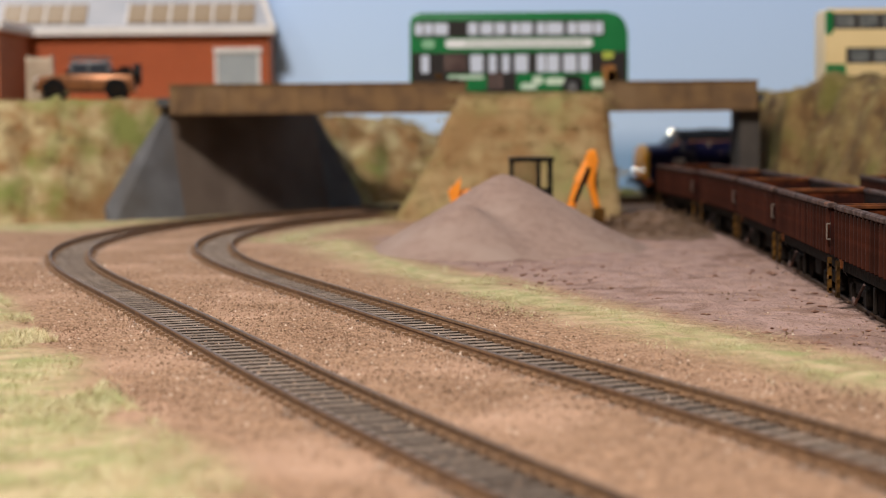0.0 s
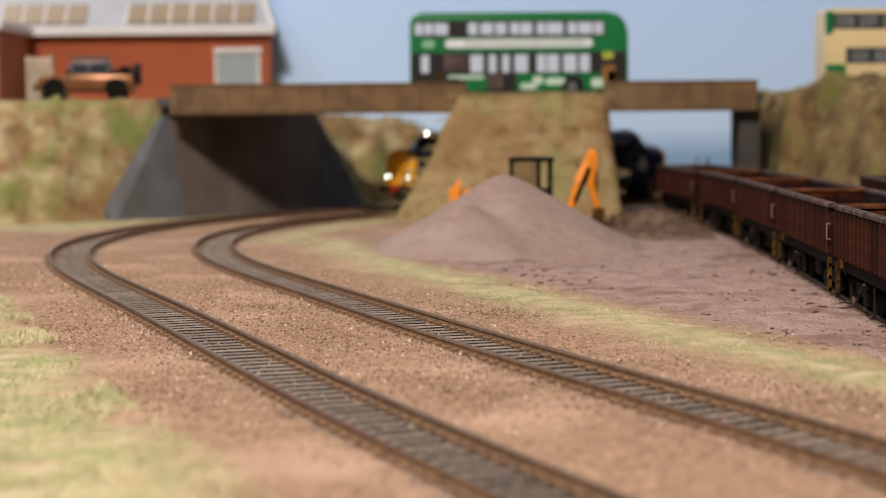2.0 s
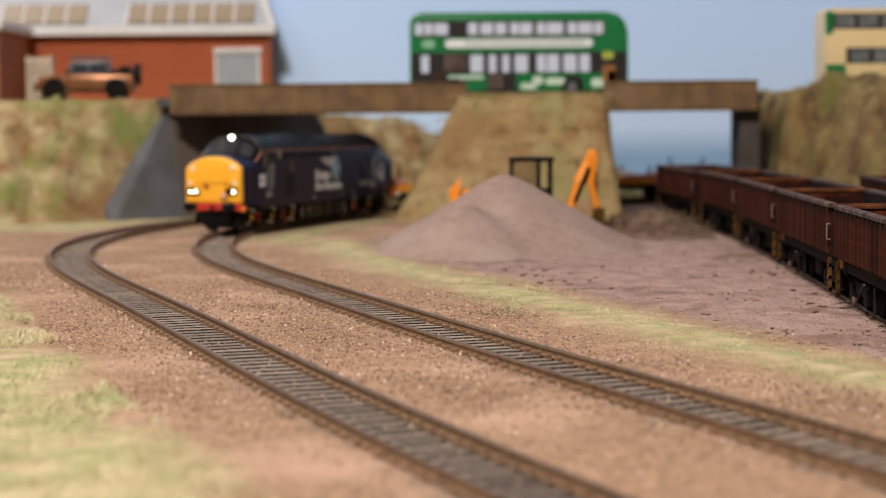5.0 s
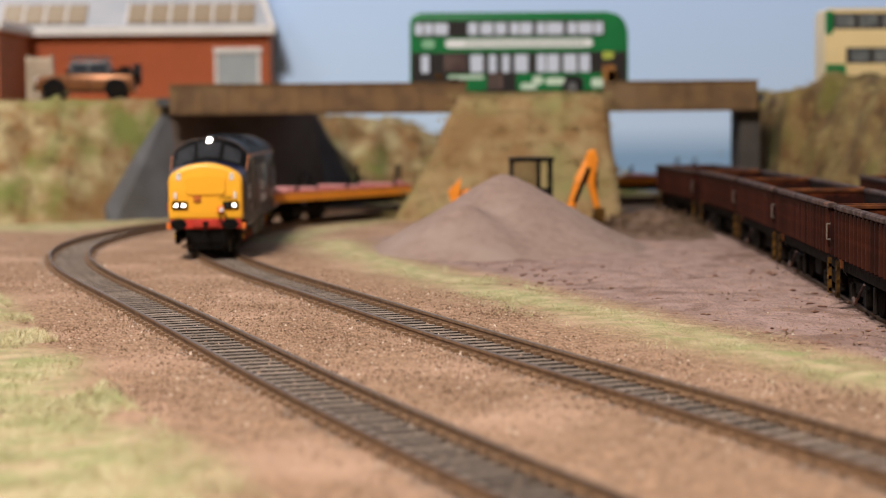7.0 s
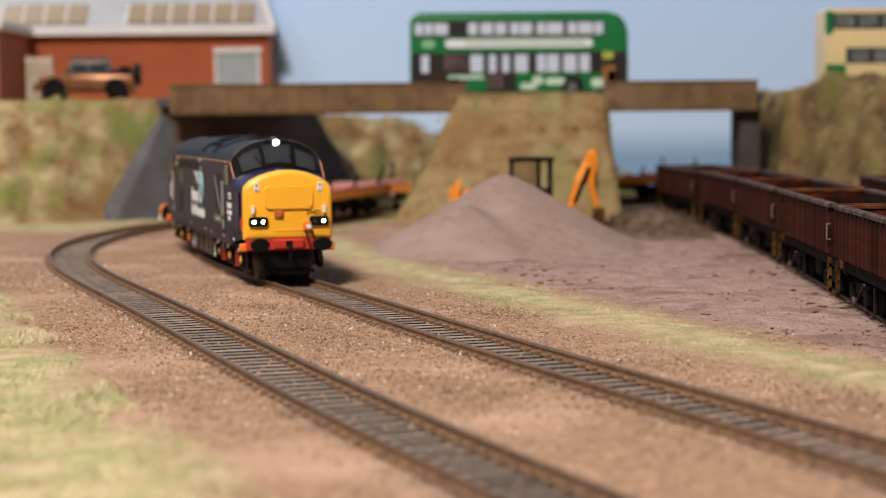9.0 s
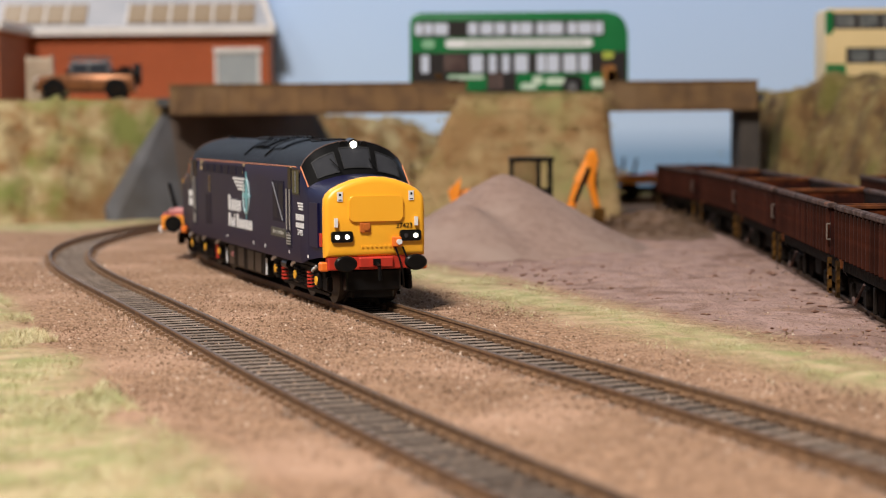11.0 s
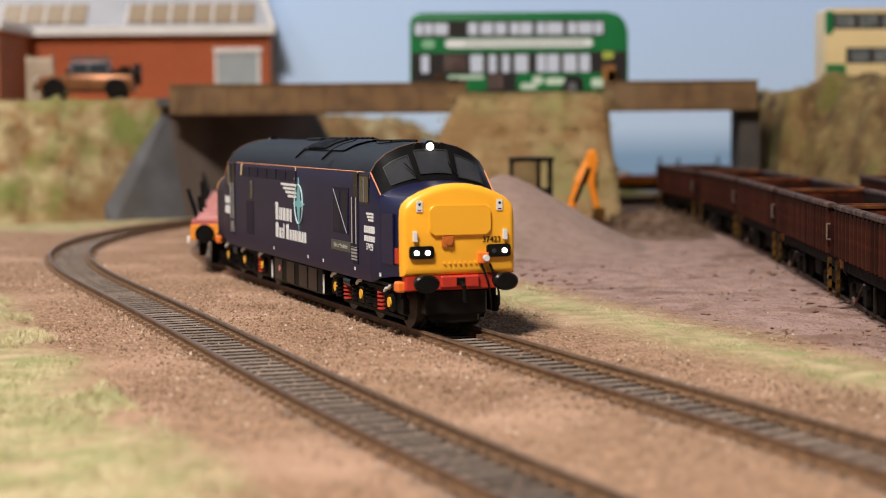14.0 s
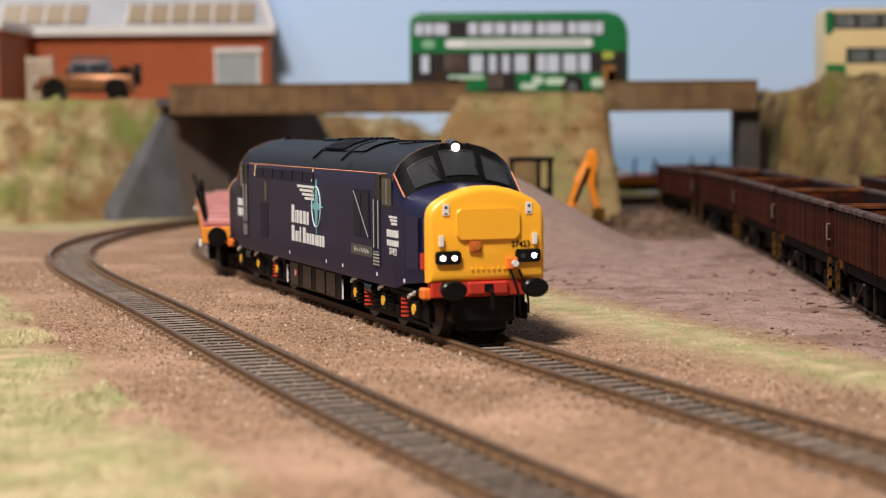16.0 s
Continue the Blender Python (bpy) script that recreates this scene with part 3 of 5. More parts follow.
# ---- brick building ----
def building():
    k = 1.085
    h = thing("brick_building", "orange brick workshop with white eaves and rooflights", "building", at=Matrix.Translation((0, 0, 56.7 * MM * (1 - k))) @ Matrix.Scale(k, 4))
    y = 1290
    part("wall", boxes((-560, -124, y, 1322, 70, 124)), MORTAR, h)
    part("wall", boxes((-560, -296, 1196, y - 1, 70, 124)), MORTAR, h, "brick side wing wall")
    bm = bmesh.new()
    prism(bm, [(y - 7, 127), (y + 34, 172), (y + 36, 127)], -560, -121)
    for v in bm.verts:
        v.co = (v.co.y - (17 if v.co.z > 150 and v.co.y > -300 else 0), v.co.x, v.co.z)
    roof = part("roof", bm, ROOFLIGHT, h, "pale grey sheeted roof")
    slope = math.atan2(45, 41)
    part("fascia", boxes((-300, -119, y - 9, y - 5, 122.4, 128.6), bevel=0.5), WHITEPAINT, h, "white eaves board")
    part("fascia", boxes((-298, -292, 1190, y - 9, 122.4, 128.6), bevel=0.5), WHITEPAINT, h, "white eaves board")
    bm = tube(bmesh.new(), (-120.5, y - 7.5, 127.5), (-138, y + 33, 172), 2.2, 8)
    part("bargeboard", bm, WHITEPAINT, h, "white roof end board")
    for xa, n in ((-318, 4), (-226, 6)):
        for i in range(n):
            x = xa + i * 15.4 - (0 if n == 6 else -2)
            s = part("rooflight", boxes((0.8, 14.6, 5, 24, 0.2, 1.6), bevel=0.3), SKYLIGHT, roof, "tan glazed rooflight", at=mmpose(x, y - 7, 127, math.degrees(slope)))
            part("glazing_bar", boxes((-0.6, 0.8, 4, 25, 0, 2.2)), WHITEPAINT, roof, at=mmpose(x, y - 7, 127, math.degrees(slope)))
    door = part("door", boxes((-161, -132, y - 1.2, y, 70, 110)), DOORGREY, h, "grey sliding door")
    for x in (-154, -146.5, -139):
        part("door_rib", boxes((x - 0.3, x + 0.3, y - 1.7, y - 1.2, 72, 109)), DOORGREY, door)
    part("lintel", boxes((-164, -129, y - 3, y, 109.5, 113.5), bevel=0.4), WHITEPAINT, h, "white door lintel")
    for x in (-162.5, -131.5):
        part("jamb", boxes((x - 1, x + 1, y - 2.2, y, 70, 109)), WHITEPAINT, h)
    return h


building()


def bricks():
    # courses on the front wall of the workshop
    wall = [o for o in bpy.data.objects if o.name.startswith("wall")][0]
    bm = bmesh.new()
    for c in range(38):
        z = 76 + c * 1.24
        x = -296 - (1.5 if c % 2 else 0)
        while x < -125:
            if not (-166 < x < -134 and z < 113):
                w = 2.75 if x < -127 else 1.4
                vs = [bm.verts.new(p) for p in ((x, 1289.6, z), (x + w, 1289.6, z), (x + w, 1289.6, z + 1.0), (x, 1289.6, z + 1.0), (x, 1290, z), (x + w, 1290, z), (x + w, 1290, z + 1.0), (x, 1290, z + 1.0))]
                for f in ((0, 1, 2, 3), (0, 4, 5, 1), (1, 5, 6, 2), (2, 6, 7, 3), (3, 7, 4, 0)):
                    bm.faces.new([vs[i] for i in f])
            x += 3.0
    part("brickwork", bm, BRICK, wall)["kind"] = "stuff"


bricks()


def lattice():
    p = thing("slatted_crate", "tall cream slatted crate beside the brick wall", "crate", at=mmpose(-273, 1215, 76) @ Matrix.Scale(1.06, 4))
    for x in (-8, 7):
        part("post", boxes((x, x + 1.6, -3, 3, -3, 28)), CREAMWOOD, p)
    for i in range(8):
        part("slat", boxes((-8, 8.6, -3.6, -3, i * 3.3, i * 3.3 + 1.8)), CREAMWOOD, p)
    part("back", boxes((-7.6, 8.2, 0, 0.8, -3, 27)), CREAMWOOD, p)


CREAMWOOD = mat("cream_wood", (0.55, 0.44, 0.33), (0.45, 0.35, 0.26), 200, 0.7)
lattice()


# ---- buses ----
def rounded(x0, x1, z0, z1, radii, n=6):
    """Outline of a rectangle with its own radius at each corner (lower left, lower right, upper right, upper left)."""
    pts = []
    for (cx, cz, sx, sz), r, a0 in zip(((x0, z0, 1, 1), (x1, z0, -1, 1), (x1, z1, -1, -1), (x0, z1, 1, -1)), radii, (180, 270, 0, 90)):
        ox, oz = cx + sx * r, cz + sz * r
        for i in range(n + 1):
            a = radians(a0 + 90 * i / n)
            pts.append((ox + math.cos(a) * r, oz + math.sin(a) * r))
    return pts


def wheel_part(parent, x, y, z, r, w, hub):
    wh = part("wheel", tube(bmesh.new(), (0, -w / 2, 0), (0, w / 2, 0), r, 24), SOOT, parent, at=mmpose(x, y, z))
    part("hub", tube(bmesh.new(), (0, -w / 2 - 0.25, 0), (0, w / 2 + 0.25, 0), r * 0.55, 16), hub, wh)
    return wh


def bus(at, green):
    b = thing("double_decker_bus", "green and white double-decker bus on the bridge road" if green else "cream and dark green double-decker bus above the hillside", "bus", "model buses", at=at)
    paint = BUSGREEN if green else CREAM
    bm = bmesh.new()
    prism(bm, rounded(-74, 74, 3.5, 57, (2, 2, 14 if green else 3, 7 if green else 3)), -16.5, 16.5)
    es = [e for e in bm.edges if abs(e.verts[0].co.y - e.verts[1].co.y) < 1e-6]
    bmesh.ops.bevel(bm, geom=es, offset=2.2, segments=3, affect="EDGES", profile=0.5)
    body = part("body", bm, paint, b, smooth=35)
    f = -16.62

    def panel(name, x0, x1, z0, z1, m, r=0.6, lab="", d=0.0, parent=None):
        bm = bmesh.new()
        prism(bm, rounded(x0, x1, z0, z1, (r,) * 4, 3), f - d - 0.12, f + 0.6)
        return part(name, bm, m, parent or body, lab)

    if green:
        panel("window_band", -71, 58, 40.5, 51.5, BUSDARK, 2, "dark upper window band")
        for x0, x1 in ((-70.5, -65), (-64, -58.5), (-57.5, -48), (-34.5, -28), (-26, -17.5), (-16, -8.5), (-6, 0), (0.8, 9), (12, 18), (18.8, 30), (33, 39), (40, 50), (51, 57)):
            panel("upper_window", x0, x1, 42, 50, BUSSKYPANE, 1.0, d=0.15)
        panel("window_band", -73, 60, 3.6, 30, BUSDARK, 1, "dark lower window band")
        for x0, x1 in ((-66.5, -61), (-33, -24.5), (-20.5, -15.5), (-11.5, -6.5), (-3, 6), (12, 18), (19, 27), (30, 39), (41, 48)):
            panel("lower_window", x0, x1, 16.5, 28.5, BUSSKYPANE, 0.8, d=0.15)
        panel("lower_window", -51, -36, 17.5, 29, BUSBROWN, 0.8, "brown tinted side window", d=0.15)
        for x in (-19, -13.5):
            panel("door_leaf", x - 2, x + 2.4, 5, 16, BUSBROWN, 0.5, "brown lower door leaf", d=0.14)
        panel("banner", -50, 50, 33.2, 39, WHITE, 2.4, "pale lettering band with unreadable writing", d=0.1)
        for i in range(22):
            panel("writing_bar", -36 + i * 3.7, -33.6 + i * 3.7, 35, 37.2, mat_bar, 0.2, d=0.25)
        panel("emblem", -66, -57, 33, 39, BUSLIGHT, 2.6, d=0.1)
        panel("skirt", -49, -22, 4, 15.5, BUSGREEN, 1.4, "green skirt panel", d=0.14)
        panel("skirt", -2, 57, 4, 15.8, BUSGREEN, 1.8, "green skirt panel", d=0.14)
        for x0, x1, z0, z1 in ((-48, -24, 12.2, 14.6), (1, 12, 5, 9), (9, 16, 8.5, 13.5), (18, 31, 8, 12.5), (49, 57, 6, 12)):
            panel("pale_sweep", x0, x1, z0, z1, PALESWEEP, 1.1, "pale green sweep on the skirt", d=0.26)
        for x0, x1, z0, z1 in ((-57, -52, 12, 15.5), (60, 68, 6, 17)):
            panel("orange_panel", x0, x1, z0, z1, OCHRE, 0.8, d=0.2)
        panel("window_band", 59.5, 73, 4, 30, BUSDARK, 1.2, "dark rear window", d=0.02)
        panel("poster", 56.5, 65, 8, 21, POSTERORANGE, 1, "dark orange rear poster", d=0.2)
        panel("poster", 56.5, 64, 25, 30, POSTERYELLOW, 1, "small yellow-green sign", d=0.2)
        # whitish sheen along the bus top, painted as a pale panel
        part("roof_dome", prism_xz(rounded(-66, 58, 56.2, 57.3, (0.6,) * 4, 3), -13, 13), ROOFSHEEN, body, "raised roof panel, painted pale as sheen")
    else:
        panel("window_band", -73, 73, 43.5, 54, BUSDARK, 1, "dark upper window band")
        for i in range(9):
            panel("upper_window", -67 + i * 15.6, -54.5 + i * 15.6, 44.8, 52.8, BUSGLASSDK, 1.0, d=0.15)
        panel("window_band", -60, 73, 20.5, 31, BUSDARK, 1, "dark lower window band")
        for i in range(8):
            panel("lower_window", -57 + i * 15.6, -44.5 + i * 15.6, 21.6, 29.8, BUSGLASSDK, 1.0, d=0.15)
        panel("green_band", -73.5, -60, 9, 20, BUSGREEN, 0.8, "dark green panel", d=0.1)
        panel("green_end", -74, -69, 40, 55.5, BUSGREEN, 0.8, "dark green corner", d=0.3)
    for x in (-44, 36):
        for s in (-1, 1):
            wheel_part(b, x, s * 14.6, 6.5, 6.5, 5.4, CONCRETE)
            if s < 0:
                panel("wheel_arch", x - 8, x + 8, 3.2, 14.2, BUSDARK, 5.0, d=0.18)
    return b


def prism_xz(outline, y0, y1):
    bm = bmesh.new()
    return prism(bm, outline, y0, y1)


BUSBROWN = mat("brown_glass", (0.07, 0.042, 0.038), (0.12, 0.08, 0.07), 90, 0.2)
POSTERORANGE = mat("poster_orange", (0.36, 0.15, 0.02), (0.22, 0.08, 0.02), 160, 0.5)
POSTERYELLOW = mat("poster_yellow", (0.38, 0.42, 0.05), None, rough=0.5)
mat_bar = mat("writing_bar_green", (0.30, 0.36, 0.30))
PALESWEEP = mat("pale_green_sweep", (0.52, 0.66, 0.50), (0.60, 0.70, 0.56), 60, 0.3)
ROOFSHEEN = mat("pale_roof", (0.62, 0.68, 0.66), None, rough=0.3)
BUSGLASSDK = mat("smoky_bus_glass", (0.10, 0.11, 0.11), (0.20, 0.20, 0.19), 120, 0.1)
bus(mmpose(52.6, 1230, 75.4), True)
bus(mmpose(331, 1215, 75.2), False)


# ---- parked off-roader ----
def offroader():
    c = thing("off_road_car", "bronze off-road car with black roof rack and rear spare wheel", "car", at=mmpose(-235.5, 1200, 74.6, 0, 0, 4) @ Matrix.Scale(1.17, 4))
    bm = bmesh.new()
    prism(bm, [(-29, 5), (-29.5, 11), (-28.5, 13.5), (-15, 14.8), (-13.5, 15), (24, 15), (25.5, 13), (25.5, 5)], -10.5, 10.5)
    bmesh.ops.bevel(bm, geom=list(bm.edges), offset=0.7, segments=2, affect="EDGES", profile=0.5)
    body = part("body", bm, BRONZE, c, smooth=40)
    bm = bmesh.new()
    prism(bm, [(-13, 14.5), (-10.2, 22.2), (10.5, 22.6), (12.6, 14.5)], -9.2, 9.2)
    bmesh.ops.bevel(bm, geom=list(bm.edges), offset=0.6, segments=2, affect="EDGES", profile=0.5)
    cabin = part("cabin", bm, CABGREY, c, "dark grey cabin", smooth=40)
    for x0, x1 in ((-9, -0.6), (0.6, 10)):
        for s in (-1, 1):
            part("side_window", boxes((x0, x1, s * 9.3 - 0.15, s * 9.3 + 0.15, 15.8, 21.2), bevel=0.1), CARGLASS, cabin)
    part("load_cover", boxes((13, 24, -8.6, 8.6, 14.6, 17.5), (17, 23, -7, 7, 17.5, 19.6), bevel=0.8), BLACK, c, "black load cover over the tail")
    bm = bmesh.new()
    for s in (-8.8, 8.8):
        for x in (-9, 0, 9):
            tube(bm, (x, s, 22), (x, s, 24.6), 0.3, 6)
        tube(bm, (-10, s, 24.6), (11, s, 24.6), 0.4, 6)
    for x in (-10, -3, 4, 11):
        tube(bm, (x, -8.8, 24.6), (x, 8.8, 24.6), 0.35, 6)
    part("roof_rack", bm, CABGREY, c, "dark roof rack")
    part("wing_mirror", boxes((-12.5, -11, -11.6, -9.6, 15.5, 17.5), bevel=0.3), BLACK, c)
    part("door_line", boxes((-0.3, 0.1, -10.62, -10.4, 6.5, 14.2), (-11.4, -11.0, -10.62, -10.4, 6.5, 14.2), (10.6, 11.0, -10.62, -10.4, 6.5, 14.2)), BLACK, body, "dark door gaps")
    part("sill", boxes((-13.5, 9.5, -10.9, -10.3, 4.6, 6.2)), BLACK, body, "dark sill below the doors")
    for x in (-19.5, 15.5):
        for s in (-1, 1):
            wheel_part(c, x, s * 9.8, 5.8, 5.8, 4.0, GRIME)
            part("wheel_arch", prism_xz([(x + 7.0 * math.cos(radians(a)), 5.8 + 7.0 * math.sin(radians(a))) for a in range(0, 181, 20)], s * 10.75 - 0.25, s * 10.75 + 0.25), BLACK, body)
    part("spare_wheel", tube(bmesh.new(), (24.6, 0, 15), (28.4, 0, 15), 6.2, 20), SOOT, c)
    part("bumper", boxes((-31, -28.6, -9.5, 9.5, 6, 8.6), bevel=0.4), BLACK, c)
    for s in (-7, 7):
        part("headlight", tube(bmesh.new(), (-29.9, s, 11.2), (-29, s, 11.2), 2.0, 14), WHITE, c)


CARGLASS = mat("car_glass", (0.035, 0.04, 0.05), None, rough=0.12)
CABGREY = mat("cabin_grey", (0.10, 0.095, 0.10), None, rough=0.4)
offroader()


# ---- backhoe loader behind the heap ----
def digger():
    d = thing("backhoe_loader", "orange backhoe loader with a black cab behind the heap", "digger", at=mmpose(46, 956, -2.8))
    body = part("body", boxes((-26, 6, -7.5, 7.5, 9, 17), (6, 20, -8, 8, 8, 15), bevel=0.8), DIGGER, d)
    bm = bmesh.new()
    for x in (-9, 5.5, 11.8):
        for s in (-8.6, 8.6):
            box(bm, x - 0.8, x + 0.8, s - 0.8, s + 0.8, 14, 40)
    for s in (-8.6, 8.6):
        box(bm, 5.5, 11.8, s - 0.4, s + 0.4, 15, 25)
    part("cab_frame", bm, BLACK, d, "black cab posts")
    part("cab_roof", boxes((-10.5, 13.5, -9.6, 9.6, 39.5, 42), bevel=0.7), BLACK, d)
    for s in (-8.6, 8.6):
        part("side_window", boxes((-8, 4.6, s - 0.15, s + 0.15, 17, 39)), CLEAR, d)
    bm = bmesh.new()
    tube(bm, (22, 0, 12), (27.5, 0, 28), 2.2, 8, 3.0)
    tube(bm, (27.5, 0, 28), (34, 0, 42), 3.4, 8, 2.6)
    part("boom", bm, DIGGER, d, "orange raised boom")
    bm = bmesh.new()
    tube(bm, (33.5, -0.5, 43), (34, -0.5, 26), 2.8, 8, 2.2)
    tube(bm, (34, -0.5, 26), (37.5, -0.5, 13), 2.2, 8, 1.6)
    part("dipper_arm", bm, DIGGER, d)
    bm = bmesh.new()
    prism(bm, [(29, 33), (32, 45), (36, 46), (37.5, 40), (36, 31)], -2.6, 2.6)
    bmesh.ops.bevel(bm, geom=list(bm.edges), offset=0.6, segments=1, affect="EDGES", profile=0.5)
    part("knuckle", bm, DIGGER, d, "orange boom knuckle plate")
    part("boom_ram", tube(bmesh.new(), (25, -3, 18), (32.5, -3, 36), 1.2, 8), BLACK, d)
    part("ram", tube(bmesh.new(), (36.5, 1, 36), (36.5, 1, 20), 0.9, 8), BLACK, d)
    bm = bmesh.new()
    prism(bm, [(33, 4), (40, 5), (41, 14), (36, 15)], -5, 5)
    part("rear_bucket", bm, OCHRE, d)
    bm = bmesh.new()
    for s in (-6, 6):
        tube(bm, (-16, s, 16), (-33, s, 24), 1.6, 8)
        tube(bm, (-33, s, 24), (-41, s, 18), 1.5, 8)
    part("loader_arm", bm, DIGGER, d)
    bm = bmesh.new()
    prism(bm, [(-40, 14), (-43, 24), (-36, 31), (-37, 22)], -11, 11)
    part("loader_bucket", bm, DIGGER, d)
    for x, r in ((-19, 6.4), (9, 9.6)):
        for s in (-9.2, 9.2):
            wheel_part(d, x, s, r, r, 5, DIGGER)


CLEAR = bpy.data.materials.new("clear_glazing")
CLEAR.use_nodes = True
CLEAR.node_tree.nodes["Principled BSDF"].inputs["Transmission Weight"].default_value = 1.0
CLEAR.node_tree.nodes["Principled BSDF"].inputs["Roughness"].default_value = 0.02
CLEAR.node_tree.nodes["Principled BSDF"].inputs["IOR"].default_value = 1.05
digger()


# ---- rusty box wagons on the sidings ----
GREYHAND = mat("grubby_rail", (0.11, 0.085, 0.07), (0.2, 0.16, 0.13), 300, 0.6)


def bogie(parent, x, half, wheels, r=6.2, dots=None):
    """Side frames and wheelsets round x on a wagon."""
    for s in (-1, 1):
        bm = bmesh.new()
        box(bm, x - half - 3, x + half + 3, s * 12.4 - 1, s * 12.4 + 1, 5.2, 9.6, bevel=0.4)
        for k in wheels:
            box(bm, x + k - 2.4, x + k + 2.4, s * 13 - 1.4, s * 13 + 1.4, 3.4, 8.6, bevel=0.4)
        part("bogie_frame", bm, GRIME, parent)
    for k in wheels:
        bm = bmesh.new()
        for s in (-1, 1):
            tube(bm, (x + k, s * 7.2, r), (x + k, s * 9.4, r), r, 22)
            tube(bm, (x + k, s * 6.6, r), (x + k, s * 7.2, r), r + 0.5, 22)
        tube(bm, (x + k, -7, r), (x + k, 7, r), 1.0, 8)
        part("wheelset", bm, GRIME, parent)


def box_wagon():
    w = thing("box_wagon", "rust-red ribbed open box wagon on the siding", "wagon", "rusty box wagons")
    L, B = 64.0, 17.0
    bm = bmesh.new()
    for s in (-1, 1):
        box(bm, -L, L, s * B - 0.6, s * B + 0.6, 16, 31.9)
    for s in (-1, 1):
        box(bm, s * L - 0.6, s * L + 0.6, -B + 0.6, B - 0.6, 16, 31.9)
    part("body", bm, RUST, w)
    # floor and lining are darker than the wagon's outside
    part("floor_plate", boxes((-L, L, -B + 0.6, B - 0.6, 16, 17.2)), RUSTDARK, w, "dark wagon floor")
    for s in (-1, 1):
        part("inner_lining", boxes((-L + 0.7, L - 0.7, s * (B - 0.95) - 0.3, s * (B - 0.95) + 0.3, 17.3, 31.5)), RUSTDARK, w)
        part("side_rim", boxes((-L - 1, L + 1, s * B - 1.5, s * B + 1.5, 31.1, 32.9), bevel=0.4), RUSTRIM, w, "worn grey top rim")
        part("end_rim", boxes((s * L - 1.1, s * L + 1.1, -B + 1.5, B - 1.5, 31.3, 32.7), bevel=0.3), RUSTORANGE, w, "bright rusty end rim")
    rib = None
    for i in range(19):
        x = -L + 3 + i * (2 * L - 6) / 18
        for s in (-1, 1):
            bm = bmesh.new()
            box(bm, -0.75, 0.75, -0.9, 0.9, 16.2, 31.1, bevel=0.25)
            m = mmpose(x, s * (B + 0.9), 0)
            if rib is None:
                rib = part("rib", bm, RUSTRIB, w, at=m)
            else:
                bm.free()
                again(rib, w, m)
    for s in (-1, 1):
        for y in (-11, -3.6, 3.6, 11):
            again(rib, w, mmpose(s * (L + 0.9), y, 0, 0, 0, 90))
        part("solebar", boxes((-L, L, s * 14.5 - 1, s * 14.5 + 1, 11.5, 16), bevel=0.3), GRIME, w)
        part("headstock", boxes((s * 66 - 1.2, s * 66 + 1.2, -15, 15, 11.5, 16.6), bevel=0.3), RUSTORANGE, w)
        for y in (-11.4, 11.4):
            bm = tube(bmesh.new(), (s * 66, y, 12), (s * 69, y, 12), 1.4, 10)
            tube(bm, (s * 68.6, y, 12), (s * 69.4, y, 12), 3.0, 14)
            part("buffer", bm, BLACK, w)
        for y in (-1, 1):
            bm = boxes((s * 62 - 1.6, s * 62 - 0.9, y * 17.6 - 0.5, y * 17.6 + 0.5, 3.4, 15), (s * 62 + 0.9, s * 62 + 1.6, y * 17.6 - 0.5, y * 17.6 + 0.5, 3.4, 15), (s * 62 - 1.6, s * 62 + 1.6, y * 17.6 - 0.6, y * 17.6 + 0.6, 4, 5.2), (s * 62 - 1.6, s * 62 + 1.6, y * 17.6 - 0.6, y * 17.6 + 0.6, 8, 9.2), (s * 62 - 1.6, s * 62 + 1.6, y * 17.6 - 0.6, y * 17.6 + 0.6, 12, 13.2))
            part("step_ladder", bm, OCHRE, w, "dirty ochre step ladder")
            if s > 0:
                continue
            bm = bmesh.new()
            tube(bm, (s * 63.4, y * 18.8, 21), (s * 63.4, y * 18.8, 26.1), 0.24, 6)
            tube(bm, (s * 63.4, y * 17.4, 21), (s * 63.4, y * 18.8, 21), 0.24, 6)
            tube(bm, (s * 63.4, y * 17.4, 26.1), (s * 63.4, y * 18.8, 26.1), 0.24, 6)
            part("handrail", bm, GREYHAND, w, "grubby white handrail")
        bm = bmesh.new()
        tube(bm, (22, s * 16.4, 11), (30, s * 17.6, 4.5), 0.45, 6)
        tube(bm, (30, s * 17.6, 4.5), (33, s * 17.6, 6), 0.6, 6)
        part("brake_lever", bm, RUSTRIM, w)
        part("brake_gear", boxes((-10, 6, s * 10 - 2, s * 10 + 2, 4.5, 10), (12, 15, s * 14.6 - 0.5, s * 14.6 + 0.5, 3, 11), bevel=0.3), GRIME, w)
    for x in (-44, 44):
        bogie(w, x, 12, (-12, 12))
    return w


def wagon_row():
    first = None
    for i, s in enumerate((102, 242, 382, 522, 672)):
        ax, ay, _ = on_line(SIDING, s - 44)
        bx, by, _ = on_line(SIDING, s + 44)
        m = mmpose((ax + bx) / 2, (ay + by) / 2, LOW, 0, 0, math.degrees(math.atan2(by - ay, bx - ax)))
        if first is None:
            first = box_wagon()
            first.matrix_basis = m
        else:
            copy_thing(first, m)
    ax, ay, aa = on_line(SIDING2, 178)
    copy_thing(first, mmpose(ax, ay, LOW, 0, 0, math.degrees(aa)))


wagon_row()


